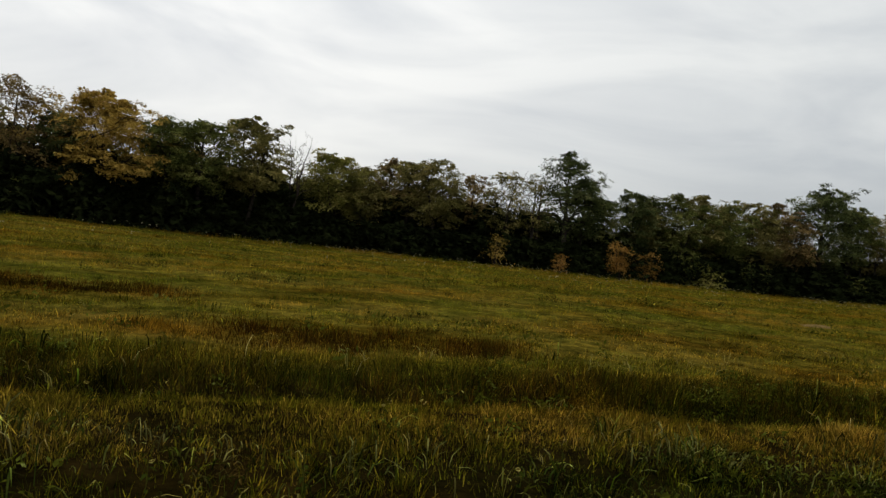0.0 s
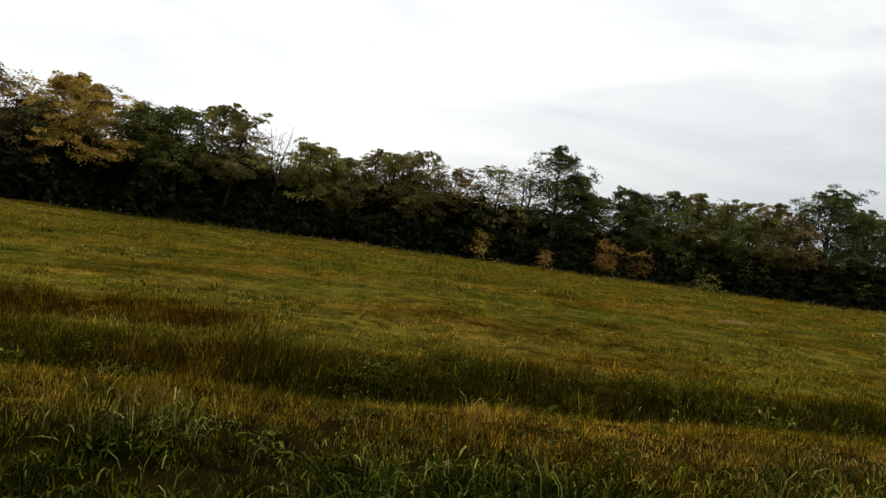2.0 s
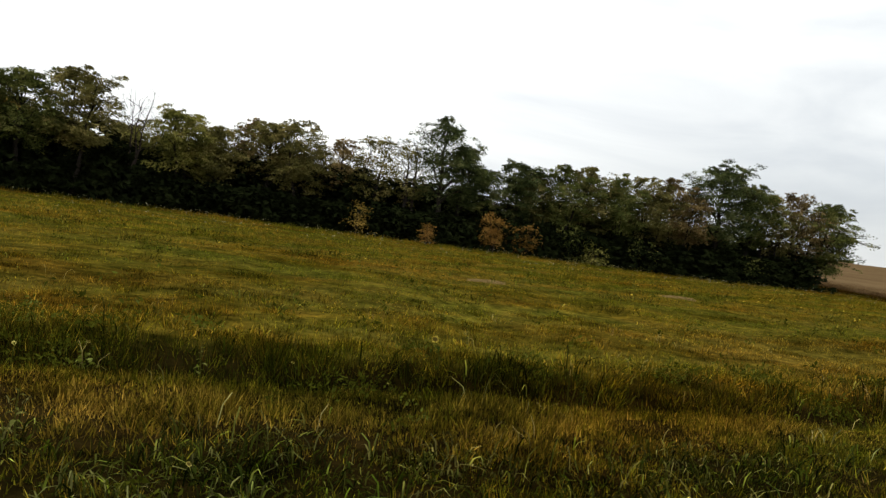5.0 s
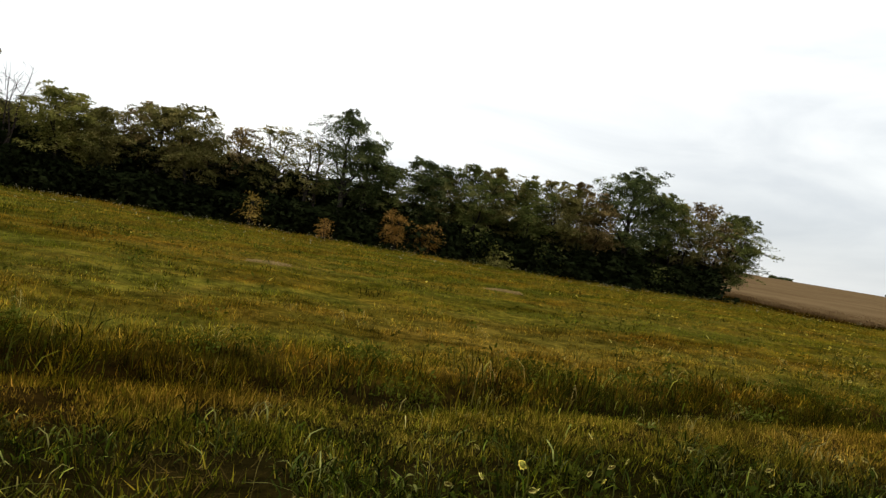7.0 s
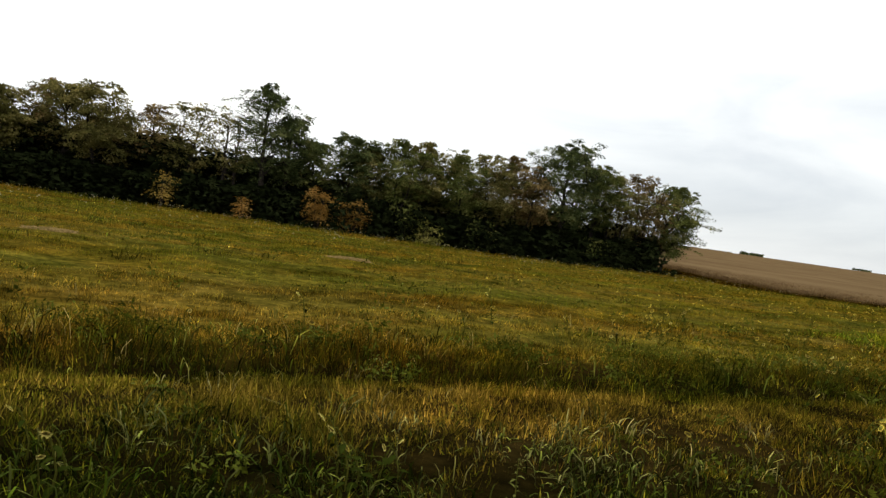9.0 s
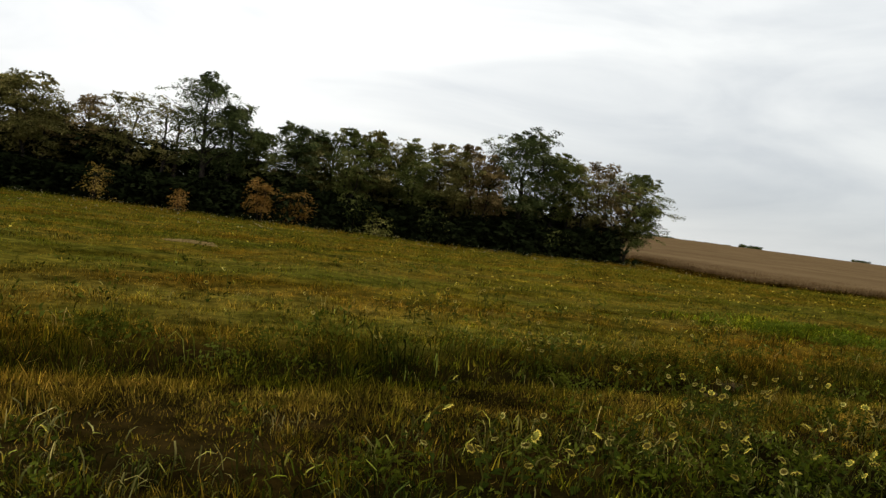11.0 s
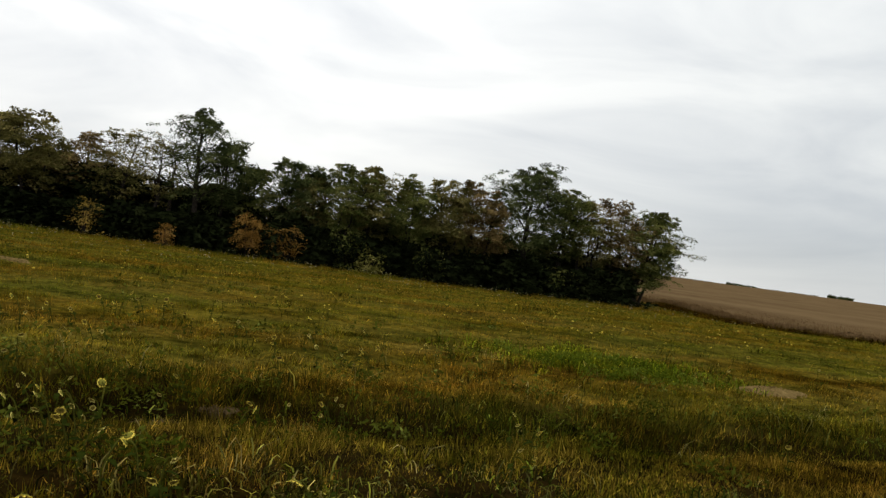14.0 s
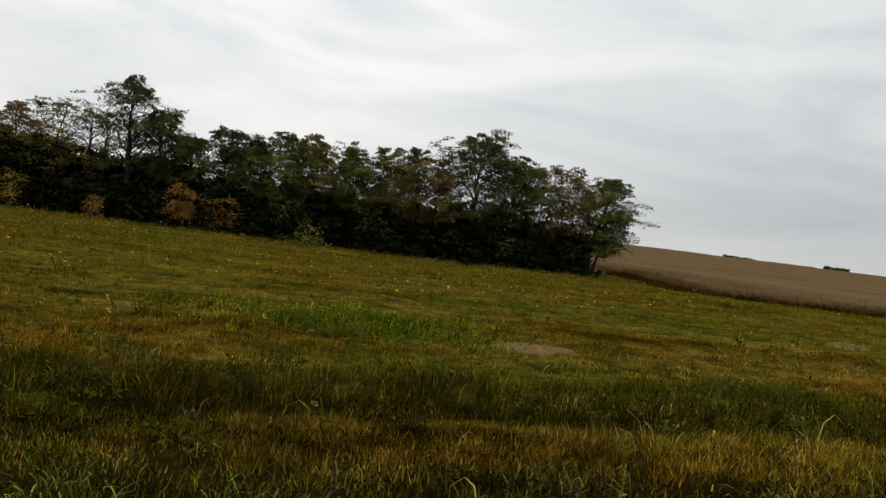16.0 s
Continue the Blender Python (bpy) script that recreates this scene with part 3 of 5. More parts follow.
    if full > 0:
        ends, ends_r = np.array(ends), np.array(ends_r)
        keep = g.uniform(0, 1, len(ends)) < min(1, 0.55 + 0.45 * full)
        ends, ends_r = ends[keep], np.clip(ends_r[keep], 0.2, 0.62) * np.interp(ends[keep][:, 2] / h, (0.0, 0.75, 1.0), (1.0, 1.0, 0.75))
        # each limb end carries two fronds, and more fill the crown inside its outline
        c = np.repeat(ends, 2, 0) + g.normal(size=(len(ends) * 2, 3)) * np.repeat(ends_r, 2)[:, None] * np.array([0.7, 0.7, 0.4])
        r = np.repeat(ends_r, 2) * g.uniform(1.1, 1.9, len(c))
        m = int((27 - 6 * spire) * w * w * h / 10 * (0.4 + 0.8 * min(full, 1.5)))
        f = clear + (0.94 - clear) * g.uniform(0.0, 1, m) ** 0.85
        s = np.clip((f - clear * 0.6) / (1.06 - clear * 0.6), 0.02, 1)
        prof = np.sin(math.pi * s ** (0.9 if belly > 0.5 else 0.6)) * (1 - spire) + spire * (1.05 - f) * 1.1
        a, rad = g.uniform(0, 6.283, m), w * np.maximum(prof, 0.15) * np.sqrt(g.uniform(0.1, 1, m))
        inner = np.stack([np.cos(a) * rad + lean[0] * f ** 1.3, np.sin(a) * rad + lean[1] * f ** 1.3, f * h], 1)
        c, r = np.concatenate([c, inner]), np.concatenate([r, g.uniform(0.6, 1.15, m)])
        k = c[:, 2] / h
        a = np.arctan2(c[:, 1] - lean[1] * k, c[:, 0] - lean[0] * k) + g.normal(size=len(c)) * 0.6
        d = np.stack([np.cos(a), np.sin(a), g.normal(size=len(c)) * 0.15 + 0.1], 1)
        v, q = leaf_sprays(g, c, d, r, max(8, int(50 * full ** 0.6)), size)
        v[:, 2] = np.maximum(v[:, 2], 0.03)
        part("crown", mesh_of("crown", v, [q], [leaf]), thing)
    return thing


def shrub(name, label, x, y, h, w, leaf, seed, count=2600, size=0.16, group="", lumpy=0.5, bottom=True):
    """A bush: several thin stems from the ground, and leaf sprays down to the grass."""
    g = np.random.default_rng(seed)
    thing = tagged(new(name), label, "bush", group)
    thing.location = (x, y, float(land(x, y)) - 0.04)
    tips = []
    for s in range(5):
        a, d = g.uniform(0, 6.283), g.uniform(0.25, 0.95)
        tip = np.array([math.cos(a) * w * d, math.sin(a) * w * d * 0.8, h * math.sqrt(max(0.1, 1 - 0.75 * d * d)) * g.uniform(0.8, 1.0)])
        m = np.linspace(0, 1, 5)[:, None]
        path = np.array([math.cos(a), math.sin(a), 0]) * 0.08 * (1 - m) + tip * m + np.array([0, 0, 1]) * 0.12 * h * np.sin(m * math.pi)
        v, q = tube(path, np.linspace(0.03, 0.006, 5), 5)
        part("stem", mesh_of("stem", v, [q], [BARK], True), thing)
        for f in (0.3, 0.55, 0.8, 1.0) if bottom else (0.45, 0.7, 1.0):
            tips += [tip * f + g.normal(size=3) * 0.12 * w for _ in range(3)]
    tips = np.array(tips)
    n_low = 24 if bottom else 9
    low = np.stack([g.normal(size=n_low) * w * 0.55, g.normal(size=n_low) * w * 0.4, g.uniform(0.05 if bottom else 0.3, 0.45 if bottom else 0.6, n_low) * h], 1)
    c = np.concatenate([tips, low])
    r = g.uniform(0.2, 0.2 + lumpy * 0.5, len(c)) * min(1.0, 0.5 + 0.4 * w)
    a = np.arctan2(c[:, 1], c[:, 0]) + g.normal(size=len(c)) * 0.7
    d = np.stack([np.cos(a), np.sin(a), g.normal(size=len(c)) * 0.2 + 0.1], 1)
    v, q = leaf_sprays(g, c, d, r * 2.6, max(4, int(1.6 * count / len(c))), size * 1.15, 0.45)
    v[:, 2] = np.maximum(v[:, 2], 0.02)
    part("foliage", mesh_of("foliage", v, [q], [leaf]), thing)
    return thing


T_GREEN = "green-leaved hedgerow tree beginning to turn in autumn"
T_OLIVE = "slender olive-green locust tree with thin autumn foliage"
T_BROWN = "brown-olive hedgerow tree losing its leaves"
T_DARK = "dark green locust tree with layered sprays"
tree("locust_tree", "tall olive-brown tree with thin upper crown", -20.8, 34.8, 6.75, 2.04, LEAF_BROWN, 11, full=0.5, stems=2)
tree("locust_tree", T_DARK, -19.0, 36.4, 5.48, 1.40, LEAF_DARK, 12)
tree("maple_tree", "broad tree with ochre-yellow autumn crown down to its base", -16.6, 36.1, 6.8, 2.2, LEAF_OCHRE, 13, clear=0.32, full=2.2, belly=0.5)
tree("locust_tree", T_GREEN, -14.5, 38.4, 6.13, 1.86, LEAF_GREEN, 14, full=1.3, stems=2)
tree("locust_tree", T_GREEN, -12.5, 38.7, 6.25, 1.64, LEAF_GREEN, 15, full=1.2)
tree("locust_tree", "brownish green tree with a tall rounded top", -10.4, 40.2, 7.18, 1.64, LEAF_OLIVE, 16, full=1.3, stems=2)
tree("dead_tree", "bare dead grey tree with forked branches", -8.2, 42.0, 6.77, 1.73, LEAF_BROWN, 17, full=0.0, wood=BARK_DEAD, clear=0.5, stems=3, thick=0.8)
tree("locust_tree", "yellow-green tree with a rounded crown", -5.8, 43.4, 5.90, 2.09, LEAF_YELLOWGREEN, 18, full=1.2, clear=0.36, stems=2)
tree("locust_tree", T_OLIVE, -4.1, 44.1, 5.33, 1.27, LEAF_OLIVE, 19)
tree("locust_tree", T_BROWN, -2.6, 46.1, 6.19, 1.09, LEAF_BROWN, 20, full=0.6)
tree("locust_tree", T_BROWN, -1.3, 45.5, 6.00, 1.55, LEAF_OLIVE, 21, full=0.9)
tree("locust_tree", "olive-brown hedgerow tree with a full crown", 0.8, 45.3, 6.41, 1.83, LEAF_OLIVE, 22, full=1.2, stems=2)
tree("locust_tree", T_BROWN, 2.9, 46.8, 5.83, 1.19, LEAF_BROWN, 23, full=0.45)
tree("locust_tree", T_OLIVE, 4.7, 46.4, 6.48, 1.46, LEAF_OLIVE, 24, full=0.42, stems=2)
tree("locust_tree", "thin half-bare tree with sparse leaves", 7.0, 46.8, 6.08, 1.10, LEAF_OLIVE, 25, full=0.25)
tree("dead_tree", "bare dead pole with a few twigs", 7.5, 47.6, 6.33, 0.37, LEAF_BROWN, 26, full=0.0, wood=BARK_DEAD, clear=0.4)
tree("locust_tree", "tallest dark green tree with a pointed layered top", 9.2, 46.8, 8.1, 2.25, LEAF_DARK, 27, full=0.8, spire=0.42, clear=0.3)
tree("locust_tree", T_DARK, 10.5, 47.7, 6.70, 1.47, LEAF_DARK, 28, full=1.4)
tree("locust_tree", T_BROWN, 12.1, 48.7, 5.45, 1.10, LEAF_GREEN, 29, full=1.1)
tree("locust_tree", T_DARK, 14.0, 48.5, 6.29, 1.47, LEAF_DARK, 30, full=1.2, stems=2)
tree("locust_tree", T_OLIVE, 15.5, 49.2, 5.65, 1.10, LEAF_OLIVE, 31, full=0.9)
tree("locust_tree", T_OLIVE, 17.0, 49.1, 6.52, 1.65, LEAF_GREEN, 32, full=1.0, stems=3, clear=0.33)
tree("locust_tree", T_OLIVE, 18.8, 49.4, 6.73, 1.46, LEAF_OLIVE, 33, full=0.95, stems=3, clear=0.33)
tree("locust_tree", T_BROWN, 21.6, 49.9, 6.3, 1.7, LEAF_GREEN, 34, full=1.05, stems=3)
tree("locust_tree", T_OLIVE, 24.0, 50.3, 6.63, 1.75, LEAF_OLIVE, 35, full=1.1, stems=3, clear=0.32)
tree("locust_tree", T_OLIVE, 26.0, 50.6, 6.82, 1.7, LEAF_BROWN, 36, full=1.1, stems=3, clear=0.32)
tree("locust_tree", "large dark green tree with a domed layered crown", 29.0, 51.0, 8.25, 2.5, LEAF_DARK, 37, full=1.9, clear=0.3, belly=0.6)
tree("locust_tree", T_OLIVE, 31.0, 51.3, 7.24, 1.80, LEAF_GREEN, 38, full=1.3, stems=2)
tree("locust_tree", "grey-green half-bare tree with visible branches", 33.3, 51.7, 6.8, 1.5, LEAF_OLIVE, 39, full=0.65, stems=3, clear=0.3)
tree("locust_tree", "tree with yellow-brown thinning top", 35.2, 52.0, 7.1, 1.7, LEAF_BROWN, 40, full=0.65, stems=3, clear=0.3)
tree("locust_tree", "leaning green tree at the hedgerow's end with open branches", 36.7, 52.3, 6.5, 2.25, LEAF_GREEN, 43, full=1.15, clear=0.2, lean=(1.3, 0.0), belly=0.4, thick=1.5)
tree("locust_tree", "small green tree leaning out at the hedgerow's end", 37.0, 51.9, 4.3, 1.35, LEAF_GREEN, 44, full=0.9, clear=0.3, lean=(1.3, 0.0))

# low bushes along the front of the trees
B_TAN = "tan-leaved autumn bush in front of the trees"
shrub("bush", B_TAN, 12.8, 45.7, 2.65, 0.78, LEAF_TAN, 51, 1700, 0.105, bottom=False, lumpy=0.9)
shrub("bush", B_TAN, 14.9, 46.2, 2.4, 0.9, LEAF_TAN, 52, 1100, 0.105, bottom=False, lumpy=1.0)
shrub("bush", "small yellow-tan bush in front of the trees", 4.4, 44.0, 2.64, 0.65, LEAF_OCHRE, 53, 480, 0.105, bottom=False, lumpy=0.9)
shrub("bush", "small pale tan bush in front of the trees", 8.7, 44.3, 1.52, 0.46, LEAF_TAN, 54, 500, 0.1, bottom=False)
shrub("bush", "low yellow-green bush in front of the trees", 19.4, 47.2, 1.67, 1.01, LEAF_YELLOWGREEN, 55, 500)
# undergrowth whose leaf colour carries the shade below the crowns
base_shrub = shrub("shrub", "dense shrub under the trees, shade painted dark into its leaves", -22.9, 34.4, 2.61, 1.57, LEAF_SHADE, 60, 1250, 0.38, "undergrowth")
base_tall = shrub("shrub", "tall shrub filling the hedgerow, leaves painted dark as shade", -22.2, 38.0, 4.72, 1.58, LEAF_SHADE, 61, 1450, 0.43, "undergrowth")
base_green = shrub("shrub", "green shrub at the foot of the trees", -20.2, 34.1, 2.41, 1.39, LEAF_GREEN, 62, 420, 0.2, "undergrowth")


def hedge_line(x):
    return 44.5 + 0.23 * x - 0.0012 * x * x + min(0.0, x + 7) * 0.4


rng = random.Random(7)


def plant(base, x, y, s, sz):
    copy_thing(base, Matrix.LocRotScale((x, y, float(land(x, y)) - 0.04), Euler((0, 0, rng.uniform(0, 6.28))), (s, s, sz)))


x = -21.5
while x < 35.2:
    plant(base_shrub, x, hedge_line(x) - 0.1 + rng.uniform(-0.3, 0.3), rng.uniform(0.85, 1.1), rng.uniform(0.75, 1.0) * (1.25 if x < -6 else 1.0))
    # tall dark rows behind, a backdrop added to block the sky
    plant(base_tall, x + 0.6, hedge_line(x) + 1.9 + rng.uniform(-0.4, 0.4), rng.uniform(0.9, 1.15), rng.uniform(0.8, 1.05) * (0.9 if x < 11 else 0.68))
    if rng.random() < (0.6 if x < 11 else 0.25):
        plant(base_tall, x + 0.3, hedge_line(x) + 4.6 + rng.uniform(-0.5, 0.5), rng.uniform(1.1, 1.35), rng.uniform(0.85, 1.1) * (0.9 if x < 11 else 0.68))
    if rng.random() < 0.09 and x > -5:
        plant(base_green, x + 0.8, hedge_line(x) - 0.4, rng.uniform(0.7, 1.1), rng.uniform(0.9, 1.5))
    x += rng.uniform(1.5, 1.9)

# the second row, added behind to block light through the first
back_rng = random.Random(21)
back = [tree("locust_tree", T_OLIVE, -23.9, 36.7, 5.90, 1.85, LEAF_OLIVE, 71, size=0.34, full=0.5, stems=2, group="trees behind the hedgerow"),
        tree("locust_tree", T_GREEN, -24.6, 33.5, 5.49, 1.76, LEAF_GREEN, 72, size=0.34, full=0.5, group="trees behind the hedgerow"),
        tree("locust_tree", T_BROWN, -26.1, 32.4, 5.81, 1.66, LEAF_BROWN, 73, size=0.34, full=0.5, stems=2, group="trees behind the hedgerow")]
x = -22.0
while x < 33.5:
    b = back_rng.choice(back)
    s = back_rng.uniform(0.72, 0.92) * (0.95 if x < 1 else 0.78)
    y = hedge_line(x) + 5.2 + back_rng.uniform(-1, 1)
    copy_thing(b, Matrix.LocRotScale((x, y, float(land(x, y)) - 0.05), Euler((0, 0, back_rng.uniform(0, 6.28))), (s * 1.1, s * 1.1, s)))
    x += back_rng.uniform(1.9, 2.6) * (1.0 if x < 10 else 1.15)


# ---------------------------------------------------------------- far hedges on the ridge
def far_clump(x, y, w, h, seed):
    g = np.random.default_rng(seed)
    thing = tagged(new("far_copse"), "small dark copse on the far ridge", "trees", "copses on the ridge")
    thing.matrix_basis = pose(x, y, float(land(x, y)) - 0.3, 0, 0, -math.degrees(math.atan2(x, y)))
    n = int(w * 3)
    cx = g.uniform(-w, w, n)
    lean = 1.0 - 0.25 * (cx / w + 1) * 0.5
    c = np.stack([cx, g.uniform(-6, 6, n), h * lean * g.uniform(0.12, 0.85, n)], 1)
    v, q = leaf_cloud(g, c, g.uniform(0.14, 0.22, n) * h, 60, h * 0.22, 0.8)
    v[:, 2] = np.maximum(v[:, 2], 0)
    part("crown", mesh_of("crown", v, [q], [LEAF_DARK]), thing)
    for j in range(5):
        v, q = tube([(w * (j - 2) * 0.4, 0, 0), (w * (j - 2) * 0.4, 0.1, h * 0.35), (w * (j - 2) * 0.4, 0, h * 0.7)], [0.5, 0.35, 0.12], 6)
        part("trunk", mesh_of("trunk", v, [q], [BARK], True), thing)


for az, dist, w, h, seed in ((24.9, 1740, 31.0, 7.5, 81), (31.4, 1740, 24.0, 9.0, 82), (38.6, 1740, 18.0, 6.5, 83)):
    far_clump(17 + dist * math.sin(radians(az)), 5 + dist * math.cos(radians(az)), w, h, seed)


# a thin rough verge along the ridge
g = np.random.default_rng(88)
az = np.radians(g.uniform(14, 30, 900))
vx, vy = 17 + 1745 * np.sin(az), 5 + 1745 * np.cos(az)
v, q = leaf_cloud(g, np.stack([vx, vy, land(vx, vy) + g.uniform(0.0, 1.4, len(vx))], 1), np.full(len(vx), 2.0), 16, 1.6, 0.4)
tagged(new("ridge_verge", mesh_of("ridge_verge", v, [q], [LEAF_BROWN])), "thin dark verge of rough grass along the ridge", "verge", kind="stuff")


# ---------------------------------------------------------------- the dry crop
def blades(g, x, y, z, height, width, bend, segs=2, la=None):
    """Grass blades as tapered strips: one quad and a tip, or a lone triangle."""
    n = len(x)
    a = g.uniform(0, 2 * math.pi, n)
    la = g.uniform(0, 2 * math.pi, n) if la is None else la
    sx, sy = np.cos(a) * width * 0.5, np.sin(a) * width * 0.5
    lx, ly = np.cos(la) * bend * height, np.sin(la) * bend * height
    p = np.stack([x, y, z], 1)
    side = np.stack([sx, sy, np.zeros(n)], 1)
    top = np.stack([lx, ly, height * np.sqrt(np.clip(1 - bend ** 2 * 0.8, 0.1, 1))], 1)
    if segs == 1:
        v = np.stack([p - side, p + side, p + top], 1)
        return v.reshape(-1, 3), [np.arange(n * 3).reshape(-1, 3)]
    if segs == 3:
        # long blades that arch over and hang at the tip
        m1, m2 = top * np.array([0.25, 0.25, 0.72]), top * np.array([0.72, 0.72, 1.0])
        end = top * np.array([1.35, 1.35, 0.70])
        v = np.stack([p - side * 0.7, p + side * 0.7, p + m1 + side, p + m1 - side, p + m2 + side * 0.8, p + m2 - side * 0.8, p + end], 1)
        k = np.arange(n)[:, None] * 7
        quads = np.concatenate([k + np.array([[0, 1, 2, 3]]), k + np.array([[3, 2, 4, 5]])])
        return v.reshape(-1, 3), [quads, k + np.array([[5, 4, 6]])]
    m = top * np.array([0.38, 0.38, 0.62])
    v = np.stack([p - side, p + side, p + m + side * 0.8, p + m - side * 0.8, p + top], 1)
    k = np.arange(n)[:, None] * 5
    return v.reshape(-1, 3), [k + np.array([[0, 1, 2, 3]]), k + np.array([[3, 2, 4]])]


def spread(g, n, x0, x1, v0, v1):
    x, v = g.uniform(x0, x1, n), g.uniform(v0, v1, n)
    return x, v + strip_line(x), v


g = np.random.default_rng(101)
y = 22 + 50 * g.uniform(0, 1, 70000)
x = crop_edge(y) + 0.2 + 42 * g.uniform(0, 1, len(y)) ** 2.3
hgt = g.uniform(0.32, 0.70, len(x))
v, f = blades(g, x, y, land(x, y), hgt, g.uniform(0.03, 0.08, len(x)), g.uniform(0.1, 0.75, len(x)), 1)
tagged(new("dry_crop", mesh_of("dry_crop", v, f, [CROP_DRY])), "dry brown standing crop beside the meadow", "crop", kind="stuff")
# rough dry grass along its edge, coloured dark for the crop's shaded front
y = 22 + 40 * g.uniform(0, 1, 26000)
x = crop_edge(y) + g.normal(size=len(y)) * 0.6
v, f = blades(g, x, y, land(x, y), g.uniform(0.12, 0.46, len(x)), g.uniform(0.02, 0.05, len(x)), g.uniform(0.2, 1.0, len(x)), 1)
tagged(new("field_margin", mesh_of("field_margin", v, f, [GRASS_BROWN])), "rough dry grass along the edge of the crop", "grass", kind="stuff")
# the closed canopy further in
cx, cy = axis([(38, 110, 0.8), (110, 600, 6), (600, 1800, 40)]), axis([(20, 110, 0.8), (110, 600, 6), (600, 1800, 40)])
CX, CY = np.meshgrid(cx, cy)
z = land(CX, CY) + 0.42 + 0.06 * wave(CX, CY, 31, 1.9) + 0.05 * wave(CX, CY, 32, 4.5) + g.uniform(-0.06, 0.06, CX.shape)
verts = np.stack([CX.ravel(), CY.ravel(), z.ravel()], 1)
i = (np.arange(len(cy) - 1)[:, None] * len(cx) + np.arange(len(cx) - 1)[None, :]).ravel()
quads = np.stack([i, i + 1, i + len(cx) + 1, i + len(cx)], 1)
mid = verts[quads].mean(1)
far_side = 170 + 3.2 * np.maximum(0, mid[:, 0] - 70)
inside = (mid[:, 0] > crop_edge(mid[:, 1]) + 2.6) & (mid[:, 1] < far_side) & (np.hypot(mid[:, 0], mid[:, 1]) < 1500)
tagged(new("crop_canopy", mesh_of("crop_canopy", verts, [quads[inside]], [FIELD], True)), "even top of the dry crop towards the ridge", "crop", kind="stuff")
# dark rough grass along the far end of the crop
x = g.uniform(60, 150, 2600)
y = 171 + 3.2 * np.maximum(0, x - 70) + g.uniform(0, 2.5, len(x))
v, f = blades(g, x, y, land(x, y), g.uniform(0.5, 1.0, len(x)), g.uniform(0.2, 0.5, len(x)), g.uniform(0.2, 0.8, len(x)), 1)
tagged(new("field_verge", mesh_of("field_verge", v, f, [GRASS_BROWN])), "dark strip of rough grass between two fields", "grass", kind="stuff")


# ---------------------------------------------------------------- grass
def grass_height(x, v):
    """Mown short near the walker, long beyond the furrow, uneven further out."""
    y = v + strip_line(x)
    h = 0.070 + 0.045 * smooth(4.95, 5.3, v) * smooth(6.4, 5.4, v) - 0.02 * smooth(6, 8, v) + 0.02 * smooth(12, 20, v)
    return h * (1 + 0.30 * wave(x, y, 41, 2.2)) * (1 + 0.25 * wave(x, y, 42, 0.6))


def in_view(x, y):
    """The stretch of the meadow within the camera's view."""
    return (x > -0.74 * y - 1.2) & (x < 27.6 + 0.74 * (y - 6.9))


def lay(name, label, seed, n, x0, x1, v0, v1, width, segs, mat, tall=1.0, bend=0.6, thin=None, least=0.1, tuft=None):
    """Blades strewn over a strip; tuft: (radius, blades) of the tussocks from which they splay."""
    g = np.random.default_rng(seed)
    per = tuft[1] if tuft else 1
    x, y, v = spread(g, n // per, x0, x1, v0, v1)
    # grass is left out beyond the camera's view, except along the walker's line
    keep = (in_view(x, y) | (v < 2.4)) & (g.uniform(0, 1, len(x)) > worn(x, y))
    if thin is not None:
        keep &= g.uniform(0, 1, len(x)) < thin(x, y, v)
    x, y, v = x[keep], y[keep], v[keep]
    la, each = None, 1.0
    if tuft:
        each = np.repeat(g.uniform(0.55, 1.35, len(x)), per)
        wide = np.repeat(g.uniform(0.6, 1.5, len(x)), per) * tuft[0]
        x, y, v = np.repeat(x, per), np.repeat(y, per), np.repeat(v, per)
        dx, dy = g.normal(size=len(x)) * wide, g.normal(size=len(x)) * wide
        x, y, la = x + dx, y + dy, np.arctan2(dy, dx) + g.normal(size=len(x)) * 0.8
    h = grass_height(x, v) * tall * each * g.uniform(0.45, 1.4, len(x))
    vv, ff = blades(g, x, y, land(x, y) - 0.01, np.maximum(h, 0.025), width * g.uniform(0.6, 1.4, len(x)), bend * g.uniform(least, 1.0, len(x)), segs, la)
    tagged(new(name, mesh_of(name, vv, ff, [mat] * len(ff))), label, "grass", kind="stuff")


def patchy(seed, size, low, high):
    return lambda x, y, v: np.clip(0.5 * (low + high) + 0.6 * (high - low) * wave(x, y, seed, size), 0.0, 1.0)


def worn(x, y):
    """Where the turf is worn down to the earth."""
    return sum(np.exp(-(((x - cx) / 0.24) ** 2 + ((y - cy) / 0.15) ** 2) ** 2) for cx, cy in ((21.0, 10.4), (21.3, 10.72))) * 0.5


def bare_stretch(x):
    """Thinner growth at the upper end and before the row of sunflowers."""
    return (1 - 0.8 * np.exp(-((x - 17.7) / 1.0) ** 2)) * (0.45 + 0.55 * smooth(-0.5, 2.0, x))


def clumpy(seed, size, share):
    """Tufts with gaps: more blades on the crests of a fine ripple."""
    return lambda x, y, v: np.clip(share + 0.9 * wave(x, y, seed, size) * (0.6 + 0.4 * wave(x, y, seed + 1, size * 2.7)), 0.06, 1.0)


